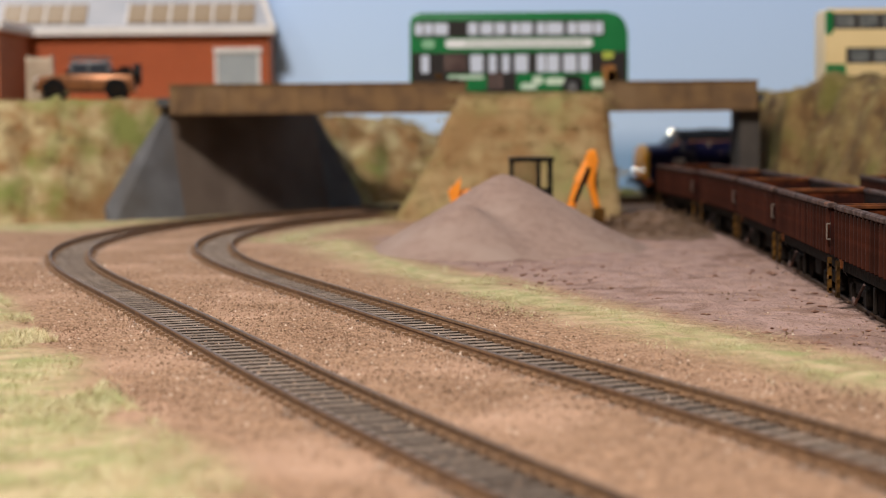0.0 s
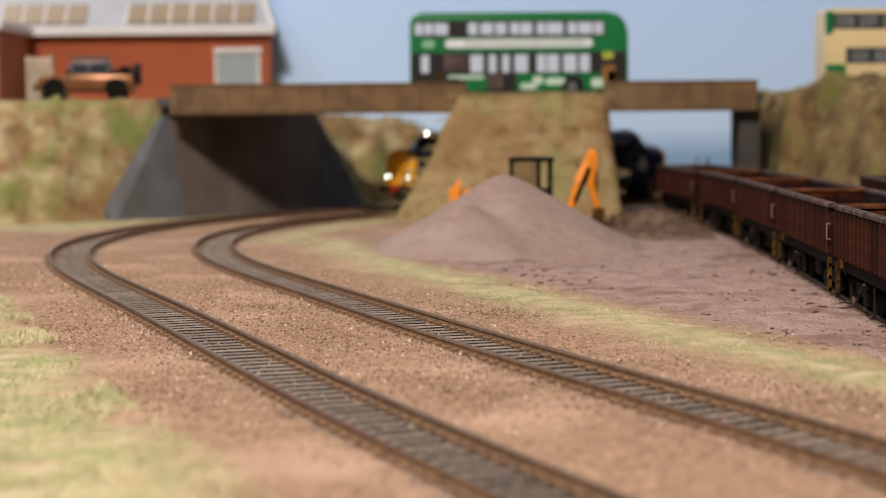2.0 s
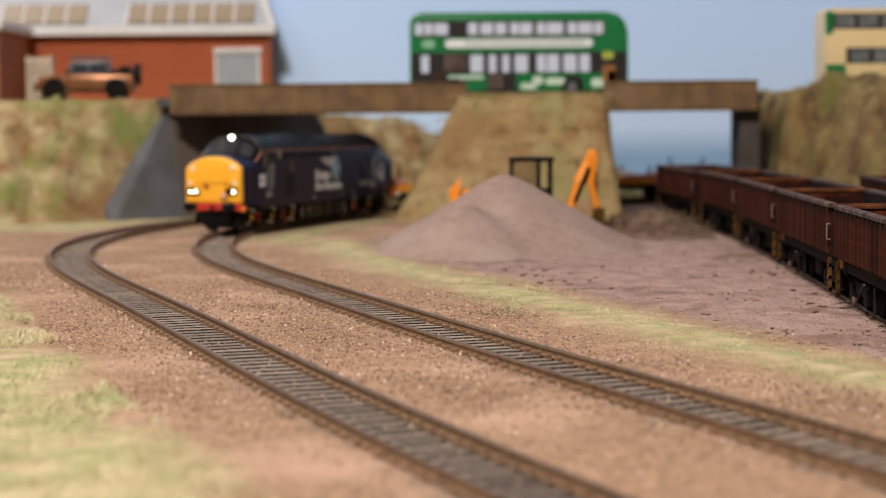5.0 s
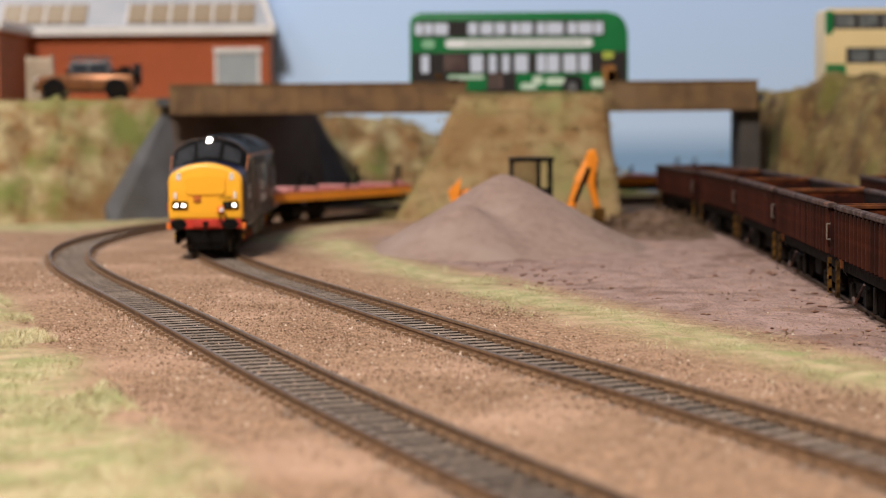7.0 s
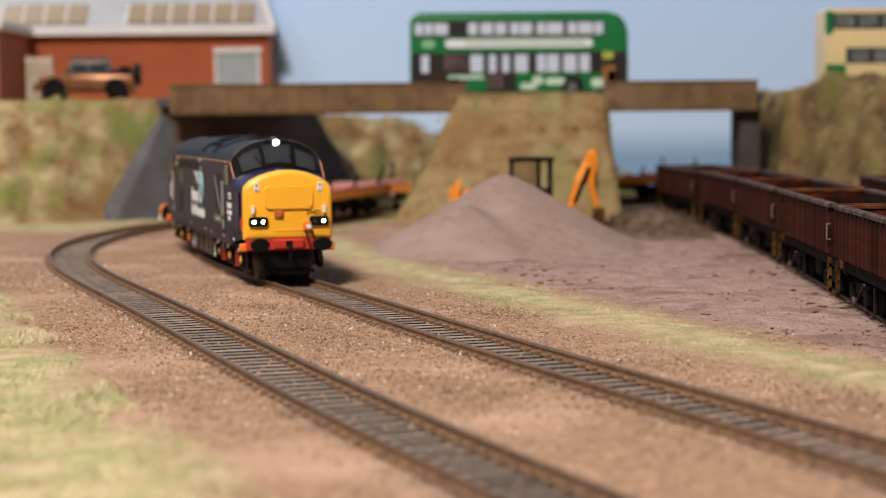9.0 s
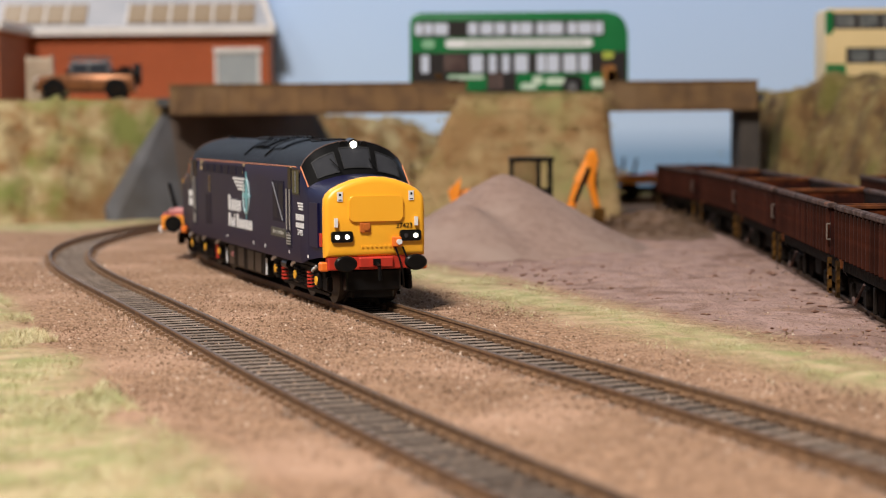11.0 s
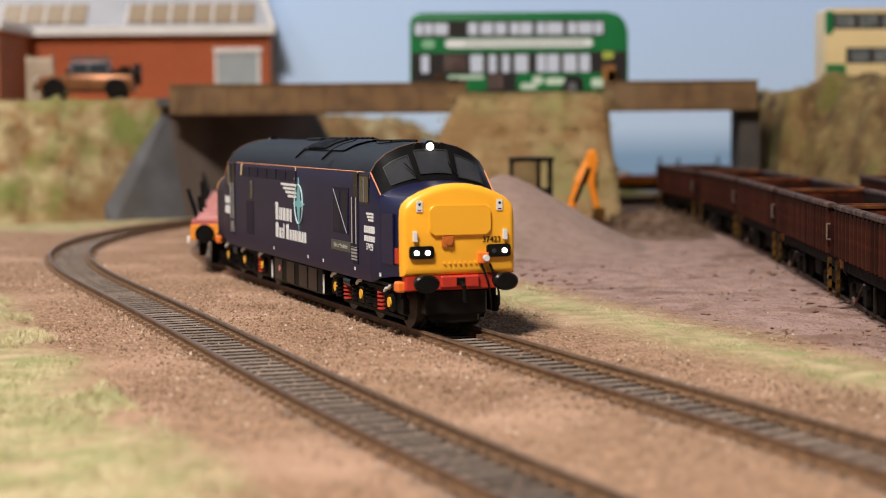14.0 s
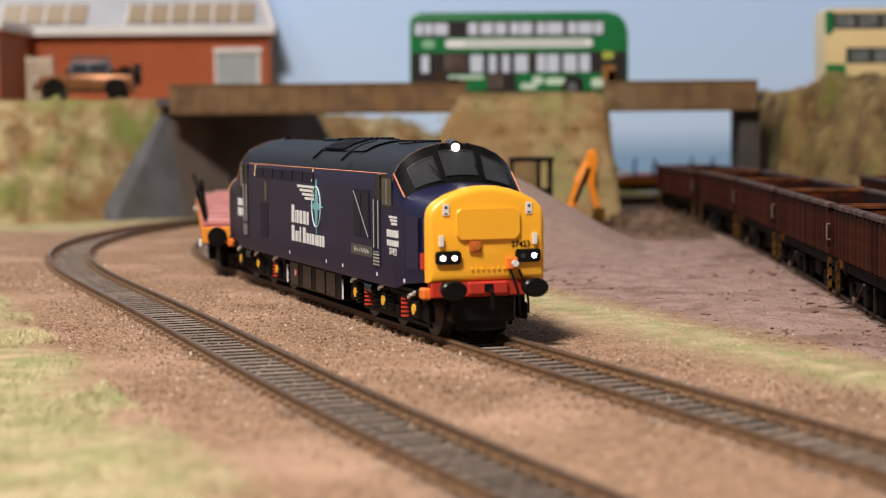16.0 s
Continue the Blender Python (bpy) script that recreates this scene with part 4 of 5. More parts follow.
# ---- diesel locomotive ----
SIDE = [(17.2, 12.2), (17.7, 15), (17.7, 22), (17.7, 30), (17.7, 38), (17.5, 41.5), (17.0, 43.6), (15.6, 46.0), (12.6, 48.6), (8.8, 50.4), (4.4, 51.5), (0, 51.8)]
NOSE = [(16.4, 15.6), (16.5, 18), (16.5, 22), (16.5, 27), (16.5, 31.5), (16.3, 33.8), (15.7, 35.3), (14.0, 36.9), (11.0, 38.5), (7.4, 39.8), (3.6, 40.6), (0, 40.8)]
NOSEBACK = [(17.2, 14.0), (17.4, 17), (17.4, 22), (17.4, 28), (17.4, 33.6), (17.2, 36.0), (16.6, 37.4), (14.6, 38.6), (11.4, 39.6), (7.6, 40.5), (3.8, 41.0), (0, 41.2)]


def ring(profile):
    return [(-y, z) for y, z in profile] + [(y, z) for y, z in reversed(profile[:-1])]


def blend(p, q, t):
    return [(a[0] * (1 - t) + b[0] * t, a[1] * (1 - t) + b[1] * t) for a, b in zip(p, q)]


def shrink(p, d):
    return [(max(0, abs(y) - d) * (1 if y >= 0 else -1), z - d * (1 if z > 34 else (-1 if z < 16 else 0))) for y, z in p]


def loft(sections, keep=None):
    bm = bmesh.new()
    rows = [[bm.verts.new((x, y, z)) for y, z in ring(p)] for x, p in sections]
    for a, b in zip(rows, rows[1:]):
        for i in range(len(a) - 1):
            if keep is None or keep(i, len(a) - 1):
                bm.faces.new((a[i], a[i + 1], b[i + 1], b[i]))
    loose = [v for v in bm.verts if not v.link_faces]
    bmesh.ops.delete(bm, geom=loose, context="VERTS")
    return bm


def screen_patch(v0, v1, t0, t1, lift, end):
    """A pane on the raked windscreen; v counts round the profile from one side to the other."""
    prof = [blend(SIDE, NOSEBACK, t) for t in np.linspace(0, 1, 9)]
    rings = [ring(p) for p in prof]
    bm = bmesh.new()

    def at(v, t):
        k = t * 8
        i = min(7, int(k))
        f = k - i
        def on(rg):
            j = min(len(rg) - 2, int(v))
            g = v - j
            return rg[j][0] * (1 - g) + rg[j + 1][0] * g, rg[j][1] * (1 - g) + rg[j + 1][1] * g
        a, b = on(rings[i]), on(rings[i + 1])
        x = 90.5 + 8.5 * t
        return Vector((end * (x + lift * 0.75), end * (a[0] * (1 - f) + b[0] * f), a[1] * (1 - f) + b[1] * f + lift * 0.55))

    n = 7
    vs = [[bm.verts.new(at(v0 + (v1 - v0) * i / n, t0 + (t1 - t0) * j / 4)) for i in range(n + 1)] for j in range(5)]
    for j in range(4):
        for i in range(n):
            bm.faces.new((vs[j][i], vs[j][i + 1], vs[j + 1][i + 1], vs[j + 1][i]))
    return bm


def locomotive():
    e = thing("diesel_locomotive", "navy blue diesel locomotive with yellow nose and lit lamps", "locomotive")
    main = [(x, SIDE) for x in (-90.5, -60, -20, 20, 60, 90.5)]
    low = lambda i, n: i < 6 or i >= n - 6
    body = part("body", loft(main, low), NAVY, e, smooth=30)
    part("roof", loft(main, lambda i, n: not low(i, n)), ROOFGREY, e, "dark grey curved roof", smooth=30)
    part("underside", boxes((-112, 112, -16, 16, 12, 13)), SOOT, e)
    for end in (1, -1):
        sec = [(90.5 + 8.5 * t, blend(SIDE, NOSEBACK, t)) for t in np.linspace(0, 1, 6)]
        sec = [(end * x, p) for x, p in sec]
        cab = part("cab_front", loft(sec, lambda i, n: not low(i, n)), BLACK, e, "black cab front round the windscreens", smooth=30)
        part("cab_side", loft(sec, lambda i, n: i < 6), NAVY, e, "navy cab side", smooth=30)
        part("cab_side", loft(sec, lambda i, n: i >= n - 6), NAVY, e, "navy cab side", smooth=30)
        for q in (-1, 1):
            bm = tube(bmesh.new(), (end * 90.4, q * 17.25, 43.5), (end * 98.9, q * 16.95, 37.3), 0.2, 6)
            part("orange_line", bm, ORANGELINE, e, "thin orange line below the windscreen")
            part("nose_grille", boxes((end * 105 - 5.5, end * 105 + 5.5, q * 16.95 - 0.35, q * 16.95 + 0.12, 18.5, 32.5)), NAVY, e, "ribbed nose grille", at=pose(0, 0, 0, 0, 0, 0))
            for k in range(15):
                part("grille_rib", boxes((end * 105 - 5.2, end * 105 + 5.2, q * 17.0 - 0.1, q * 17.0 + 0.16, 18.9 + k * 0.9, 19.4 + k * 0.9)), NAVY, e)
        nose = [(99, NOSEBACK), (104, blend(NOSEBACK, NOSE, 0.4)), (109, blend(NOSEBACK, NOSE, 0.75)), (113.4, NOSE)]
        n_ob = part("nose", loft([(end * x, p) for x, p in nose]), NAVY, e, "navy bonnet", smooth=30)
        bm = bmesh.new()
        rows = []
        for x, d in ((113.4, 0.0), (115.2, 0.12), (115.9, 0.4), (116.4, 0.95), (116.6, 1.7)):
            rows.append([bm.verts.new((end * x, y, z)) for y, z in ring(shrink(NOSE, d))])
        for a, b in zip(rows, rows[1:]):
            for i in range(len(a)):
                j = (i + 1) % len(a)
                bm.faces.new((a[i], a[j], b[j], b[i]))
        bm.faces.new(rows[-1])
        face = part("nose_end", bm, YELLOW, e, "bright yellow warning end", smooth=50)
        # three panes and their black frames, pillars between
        for v0, v1, t0, t1 in ((7.35, 9.3, 0.30, 0.88), (9.85, 12.15, 0.22, 0.80), (12.7, 14.65, 0.30, 0.88)):
            part("windscreen", screen_patch(v0, v1, t0, t1, 0.25, end), GLASS, cab, "dark glossy windscreen pane", smooth=40)
            rim = bmesh.new()
            for a in ((v0 - 0.07, v0, t0, t1), (v1, v1 + 0.07, t0, t1), (v0 - 0.07, v1 + 0.07, t0 - 0.035, t0), (v0 - 0.07, v1 + 0.07, t1, t1 + 0.035)):
                tmp = screen_patch(*a, 0.42, end)
                me = bpy.data.meshes.new("x")
                tmp.to_mesh(me)
                tmp.free()
                rim.from_mesh(me)
                bpy.data.meshes.remove(me)
            part("window_seal", rim, RUBBER, cab, smooth=40)
        bm = bmesh.new()
        for v in (7.6, 14.4):
            a, b = (end * 99.6, end * (-6 if v < 11 else 6), 42.2), (end * 96.4, end * (-9 if v < 11 else 4), 46)
            tube(bm, a, b, 0.16, 5)
        part("wiper", bm, BLACK, cab)
        # orange line round the cab front
        bm = bmesh.new()
        rg = [(y, z) for y, z in ring(SIDE)]
        for a, b in zip(rg[5:-6], rg[6:-5]):
            tube(bm, (end * 90.4, a[0] * 1.005, a[1] + 0.05), (end * 90.4, b[0] * 1.005, b[1] + 0.05), 0.17, 6)
        part("cab_seam", bm, SEAM, e, "dull brown seam round the cab front")
        # roof headlight with marker pods
        lamp = part("headlight_housing", tube(bmesh.new(), (end * 88, 0, 51), (end * 92.2, 0, 50.6), 1.8, 18), BLACK, e)
        part("headlight", tube(bmesh.new(), (end * 92.2, 0, 50.6), (end * 92.7, 0, 50.6), 1.05, 18), LAMPTOP if end > 0 else GLASS, lamp, "lit round headlight" if end > 0 else "unlit round headlight")
        for y in (-6, 6):
            part("horn", tube(bmesh.new(), (end * 88, y * 0.6, 50.8), (end * 91.8, y * 0.6, 50.7), 0.7, 12, 1.0), BLACK, e)
        # raised door panel on the nose
        bm = bmesh.new()
        vs = prism(bm, rounded(-8.8, 8.8, 26.8, 34.8, (1.3,) * 4, 5), -0.4, 0.75)
        bmesh.ops.bevel(bm, geom=[ed for ed in bm.edges if ed.verts[0].co.y > 0.7 and ed.verts[1].co.y > 0.7], offset=0.3, segments=1, affect="EDGES", profile=0.5)
        for v in bm.verts:
            v.co = (end * (116.6 + v.co.y), v.co.x, v.co.z)
        part("nose_panel", bm, YELLOW, face, "raised rounded yellow panel", smooth=20)
        for y in (-11.2, 11.2):
            bm = bmesh.new()
            prism(bm, rounded(y - 3.5, y + 3.5, 20.4, 23.9, (0.9,) * 4, 4), -1.2, 0.8)
            for v in bm.verts:
                v.co = (end * (116.6 + v.co.y), v.co.x, v.co.z)
            cl = part("lamp_housing", bm, BLACK, face, "black twin lamp housing", smooth=40)
            for k in (-1.6, 1.6):
                lit = end > 0 and not (y > 0 and k < 0)
                part("lamp", tube(bmesh.new(), (end * 117.35, y + k, 22.1), (end * 117.7, y + k, 22.1), 0.68, 16), LAMPLIT if lit else GLASS, cl, "lit lamp" if lit else "unlit lamp")
            bm = bmesh.new()
            box(bm, end * 116.8 - 0.8, end * 116.8 + 0.8, y * 1.17 - 0.5, y * 1.17 + 0.5, 25.2, 28)
            part("lamp_bracket", bm, WHITE, face, "white lamp bracket")
            part("warning_label", boxes((end * 116.6 - 0.2, end * 116.6 + 0.25, y * 1.04 - 0.85, y * 1.04 + 0.85, 33.2, 36.2)), WHITE, face, "small white warning label")
            bars = boxes((end * 116.6 + 0.2, end * 116.6 + 0.32, y * 1.04 - 0.35, y * 1.04 + 0.35, 34.9, 35.6), (end * 116.6 + 0.2, end * 116.6 + 0.32, y * 1.04 - 0.5, y * 1.04 + 0.5, 33.5, 33.8))
            part("label_bar", bars, BLACK, face)
        part("orange_socket", boxes((end * 116.4 - 0.3, end * 116.4 + 0.9, -5.3 * end, -1.9 * end, 23.4, 26.4), bevel=0.2), SOCKET, face, "square dark orange socket")
        part("socket_round", tube(bmesh.new(), (end * 117.2, -3.4 * end, 25), (end * 117.7, -3.4 * end, 25), 1.0, 12), SOCKET, face)
        bm = boxes((end * 116.8 - 0.6, end * 116.8 + 0.9, 5.2 * end, 8.2 * end, 18.6, 21.8), bevel=0.3)
        part("jumper_socket", bm, ORANGE, face, "orange jumper socket")
        part("jumper_cover", tube(bmesh.new(), (end * 117.4, 7.2 * end, 20.2), (end * 118.4, 7.2 * end, 20.2), 0.9, 10), WHITE, face)
        for k in range(7):
            part("bolt", tube(bmesh.new(), (end * 116.5, -4.5 + k * 1.5, 19), (end * 117.0, -4.5 + k * 1.5, 19), 0.35, 8), YELLOW, face)
        part("red_label", boxes((end * 112.2 - 1.2, end * 112.2 + 1.2, -end * 16.75 - 0.2, -end * 16.75 + 0.2, 19, 23.2)), RED, e, "small red cab side label")
        # buffer beam
        beam = part("buffer_beam", boxes((end * 114 - 1.5, end * 114 + 2.0, -15.5, 15.5, 11.6, 16.0), bevel=0.4), RED, e, "red buffer beam")
        part("draw_box", boxes((end * 116.2 - 0.6, end * 116.2 + 0.9, -5.6, 5.6, 12.2, 15.6), bevel=0.4), RED, beam)
        part("hook_slot", boxes((end * 117.2 - 0.3, end * 117.2 + 0.2, -1.2, 1.2, 13, 15)), BLACK, beam)
        for y in (-11.4, 11.4):
            bm = tube(bmesh.new(), (end * 115.5, y, 14), (end * 121.5, y, 14), 1.9, 14, 1.5)
            n0 = len(bm.verts)
            tube(bm, (end * 121.2, y, 14), (end * 122.0, y, 14), 3.6, 24)
            tube(bm, (end * 122.0, y, 14), (end * 122.5, y, 14), 3.6, 24, 3.0)
            for v in list(bm.verts)[n0:]:
                v.co.z = 14 + (v.co.z - 14) * 0.7
            part("buffer", bm, BLACK, e, "black oval buffer", smooth=40)
            bm = boxes((end * 113 - 1.8, end * 113 + 1.8, y * 1.42 - 1.3, y * 1.42 + 1.3, 11.2, 14.2), bevel=0.5)
            part("life_guard", bm, ORANGE, e, "orange lamp iron at the beam end")
        bm = bmesh.new()
        tube(bm, (end * 117, 0, 13.6), (end * 120, 0, 12.6), 0.6, 8)
        tube(bm, (end * 120, 0, 12.6), (end * 120.5, 0, 8.5), 0.6, 8)
        part("coupling_hook", bm, BLACK, e)
        for y, z in ((6.2, 6), (8.6, 7)):
            bm = bmesh.new()
            pts = [Vector((end * (117 + 2.2 * math.sin(math.pi * k / 6)), y * end + k * 0.45, 18.5 - (18.5 - z) * k / 6)) for k in range(7)]
            for a, b in zip(pts, pts[1:]):
                tube(bm, a, b, 0.35, 6)
            part("brake_hose", bm, BLACK, e)
        bm = boxes((end * 112 - 3, end * 112 + 2, -9, 9, 4.5, 11.6), (end * 110 - 3, end * 110 + 3, -7, 7, 2.2, 6), bevel=0.6)
        part("snow_plough", bm, BLACK, e, "black plough and pipework under the beam")
    # roof details
    part("roof_hatch", loft([(x, [(a * 1.0, b + 0.55) for a, b in SIDE]) for x in (2, 48)], lambda i, n: 8 <= i < n - 8), ROOFGREY, e, "raised roof hatch", smooth=30)
    for k in range(6):
        y = -4.5 + k * 1.8
        part("roof_grille_bar", boxes((6, 24, y - 0.4, y + 0.4, 51.6, 53.0), bevel=0.2), ROOFGREY, e)
    for k in range(7):
        x = 7 + k * 3.1
        for keep in ((lambda i, n: i in (8, 9)), (lambda i, n: i in (n - 9, n - 10))):
            lifted = [(a * 1.0, b + 1.15) for a, b in SIDE]
            part("grille_blade", loft([(x - 0.1, [(a, b + 0.3) for a, b in SIDE]), (x, lifted), (x + 1.2, lifted), (x + 1.3, [(a, b + 0.3) for a, b in SIDE])], keep), ROOFGREY, e)
    for x in (2, 34):
        for keep in ((lambda i, n: 7 <= i < 10), (lambda i, n: n - 10 <= i < n - 7)):
            lifted = [(a * 1.0, b + 0.8) for a, b in SIDE]
            part("hatch_edge", loft([(x - 0.1, SIDE), (x, lifted), (x + 0.8, lifted), (x + 0.9, SIDE)], keep), ROOFGREY, e)
    bm = bmesh.new()
    for k in range(24):
        a0, a1 = 2 * math.pi * k / 24, 2 * math.pi * (k + 1) / 24
        tube(bm, (62 + 9 * math.cos(a0), 5.2 * math.sin(a0), 51.9 - 0.02 * (5.2 * math.sin(a0)) ** 2), (62 + 9 * math.cos(a1), 5.2 * math.sin(a1), 51.9 - 0.02 * (5.2 * math.sin(a1)) ** 2), 0.5, 6)
    part("fan_ring", bm, ROOFGREY, e, "oval roof fan surround")
    for k in range(5):
        part("fan_bar", boxes((55, 69, -4 + k * 2 - 0.25, -4 + k * 2 + 0.25, 51.4, 52.4)), ROOFGREY, e)
    part("exhaust", boxes((-30, -12, -3, 3, 51.4, 52.6), bevel=0.3), ROOFGREY, e)
    for x in (-52, 46):
        part("roof_rib", loft([(x - 0.4, [(a * 1.003, b + 0.25) for a, b in SIDE]), (x + 0.4, [(a * 1.003, b + 0.25) for a, b in SIDE])], lambda i, n: 6 <= i < n - 6), ROOFGREY, e)
    # sides
    for s in (-1, 1):
        def plate(name, x0, x1, z0, z1, m, d=0.12, label="", r=0.0, parent=body):
            if s > 0:
                x0, x1 = -x1, -x0
            bm = bmesh.new()
            if r:
                prism(bm, rounded(x0, x1, z0, z1, (r,) * 4, 3), s * 17.6, s * (17.7 + d))
            else:
                box(bm, x0, x1, min(s * 17.5, s * (17.7 + d)), max(s * 17.5, s * (17.7 + d)), z0, z1)
            return part(name, bm, m, parent, label)

        bm = bmesh.new()
        tube(bm, (-78 if s < 0 else -78, s * 17.15, 43.4), (84, s * 17.15, 43.4), 0.16, 6)
        part("orange_line", bm, ORANGELINE, body, "thin orange line along the roof edge")
        for i in range(6):
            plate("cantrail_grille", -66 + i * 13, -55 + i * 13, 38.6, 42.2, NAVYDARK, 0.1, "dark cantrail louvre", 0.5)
        for x in (-68, 8.5, 78):
            bm = tube(bmesh.new(), (-s * x, s * 17.6, 39.2), (-s * x, s * 17.15, 43.2), 0.35, 6)
            part("handhold", bm, CREAM, body)
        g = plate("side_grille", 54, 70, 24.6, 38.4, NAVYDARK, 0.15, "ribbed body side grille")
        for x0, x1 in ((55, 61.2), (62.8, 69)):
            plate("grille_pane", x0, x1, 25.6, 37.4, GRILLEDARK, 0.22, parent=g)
        bm = tube(bmesh.new(), (-s * 55, s * 18.1, 37.8), (-s * 69, s * 18.1, 25), 0.17, 6)
        part("grille_rod", bm, GREYROD, g)
        for x0, x1 in ((74, 79.6), (-84, -78.4)):
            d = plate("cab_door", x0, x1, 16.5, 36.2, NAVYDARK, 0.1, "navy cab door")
            # recess not modelled: a flat black plate paints its shade
            plate("door_top", x0 + 1.6, x1, 36, 43, BLACK, 0.16, "black plate painted as the shaded recess above the cab door", parent=d)
            plate("door_step", x0 - 0.8, x1 - 0.8, 17.6, 21.4, STEPGREY, 0.3, "grey ribbed footstep", parent=d)
            for k in range(4):
                plate("step_rib", x0 - 0.5, x1 - 0.5, 18.1 + k * 0.95, 18.45 + k * 0.95, BLACK, 0.4, parent=d)
            for x in (x0 + 1.0, x1 - 0.5):
                bm = tube(bmesh.new(), (-s * x, s * 18.3, 22.5), (-s * x, s * 18.3, 36), 0.2, 6)
                part("door_handrail", bm, CREAMRAIL, d, "pale handrail")
        for x0, x1 in ((81.4, 90), (-90, -85.5)):
            plate("window_frame", x0 - 0.5, x1 + 0.4, 34.2, 42.8, BLACK, 0.1, "", 0.9)
            plate("cab_window", x0, x1, 34.8, 42.2, GLASS, 0.2, "dark cab side window", 0.8)
            plate("window_bar", (x0 + x1) / 2 - 0.2, (x0 + x1) / 2 + 0.2, 35, 42, GREYROD, 0.3)
        for x0, x1 in ((-53.5, -50),):
            plate("engine_room_window", x0, x1, 31, 37.5, GLASS, 0.15, "small body side window", 0.8)
        plate("engine_room_panel", -60, -49, 18, 30, NAVYDARK, 0.1, "slightly darker access panel")
        # emblem: winged bars, pale teal star, lettering as plain blocks
        for k in range(4):
            plate("emblem_bar", -9 + k * 3.0, 10.5, 37.0 - k * 1.25, 37.8 - k * 1.25, WHITE, 0.16, "white wing bar of the emblem")
        def flat_star(cx, cz, a, b, m, d, label):
            bm = bmesh.new()
            pts = []
            for k in range(8):
                rr = {0: (a, 0), 1: (a * 0.22, b * 0.14), 2: (0, b), 3: (-a * 0.22, b * 0.14), 4: (-a, 0), 5: (-a * 0.22, -b * 0.14), 6: (0, -b), 7: (a * 0.22, -b * 0.14)}[k]
                pts.append((-s * cx + rr[0], cz + rr[1]))
            prism(bm, pts, s * 17.6, s * (17.7 + d))
            part("emblem_star", bm, m, body, label)
        flat_star(13.5, 31.5, 7.4, 8.6, TEAL, 0.22, "pale teal star emblem")
        bm = bmesh.new()
        for k in range(20):
            a0, a1 = 2 * math.pi * k / 20, 2 * math.pi * (k + 1) / 20
            tube(bm, (-s * 13.5 + 5.0 * math.cos(a0), s * 17.85, 31.4 + 6.4 * math.sin(a0)), (-s * 13.5 + 5.0 * math.cos(a1), s * 17.85, 31.4 + 6.4 * math.sin(a1)), 0.26, 5)
        part("emblem_ring", bm, PALETEAL, body)
        for xs, z0, z1 in (([(-16.8, -12.8), (-12.0, -10.9), (-10.1, -7.6), (-6.8, -3.0), (-2.2, 1.2), (2.0, 4.6)], 25.2, 29.4), ([(-16.8, -12.8), (-12.0, -9.0), (-8.2, -7.2), (-6.4, -5.3), (-2.8, 1.0), (1.7, 4.6), (5.2, 7.4), (8.0, 11.0), (11.6, 12.5), (13.2, 16.2), (16.8, 19.4), (20.0, 22.6)], 19.2, 22.6)):
            for k, (x0, x1) in enumerate(xs):
                x1 = x0 + (x1 - x0) * 0.8
                tall = 1.6 if k == 0 or (k in (3, 4) and len(xs) > 6) else 0.0
                plate("lettering_block", x0, x1, z0, z1 + tall, WHITE, 0.16)
        for x0, x1, z0, z1 in ((85.5, 95.5, 26.2, 28.2), (85.5, 95.5, 23.8, 25.4), (-94.5, -86.5, 24, 27), (-94.5, -86.5, 27.8, 30.4)):
            n = 5
            for k in range(n):
                w = (x1 - x0) / n
                plate("lettering_block", x0 + k * w, x0 + k * w + w * 0.72, z0, z1, WHITE, 0.2 if abs(x0) < 84 else 0.12)
        for k in range(3):
            plate("emblem_bar", 87.5 + k, 94, 31.4 - k * 0.9, 32.0 - k * 0.9, WHITE, 0.12)
        text_mesh("37423", 2.7, WHITE, "running_number", body, Matrix.Translation((-s * 91 * MM, s * 17.86 * MM, 22.2 * MM)) @ (pose(0, 0, 0, 90, 0, 0) if s < 0 else pose(0, 0, 0, 90, 0, 180)), 0.06)
        np_ = plate("nameplate", 51.4, 72, 19.4, 22.4, PLATE, 0.18, "dark nameplate with pale lettering")
        text_mesh("Spirit of the Lakes", 2.0, CREAMRAIL, "lettering", np_, Matrix.Translation((-s * 61.7 * MM, s * 17.92 * MM, 20.9 * MM)) @ (pose(0, 0, 0, 90, 0, 0) if s < 0 else pose(0, 0, 0, 90, 0, 180)), 0.06)
        for x in (-20, 24, 42, 76, 100):
            plate("data_mark", x - 0.5, x + 0.5, 14.6, 15.6, WHITE, 0.1)
        # underframe between the bogies
        tank = part("fuel_tank", boxes((-32, 32, s * 12 - 3, s * 12 + 3, 3.2, 12), bevel=0.7), SOOT, e)
        for x in (-24, -8, 8, 20):
            part("tank_panel", boxes((x - 5, x + 5, s * 15.05 - 0.15, s * 15.05 + 0.15, 4, 11)), BLACK, tank)
        part("fuel_gauge", tube(bmesh.new(), (s * 22, s * 15, 8), (s * 22, s * 15.5, 8), 1.1, 12), PINK, tank, "small pink gauge")
        for x in (-33, 33):
            part("pipe_mark", boxes((x - 0.3, x + 0.3, s * 15.2 - 0.2, s * 15.2 + 0.2, 4, 10)), WHITE, tank)
        for c in (-74, 74):
            bm = boxes((c - 34, c + 34, s * 13.2 - 0.9, s * 13.2 + 0.9, 7.2, 11.4), (c - 36, c - 30, s * 13.2 - 0.9, s * 13.2 + 0.9, 4.5, 9), (c + 30, c + 36, s * 13.2 - 0.9, s * 13.2 + 0.9, 4.5, 9), (c - 12, c + 12, s * 13.8 - 0.7, s * 13.8 + 0.7, 4.4, 7.4), bevel=0.4)
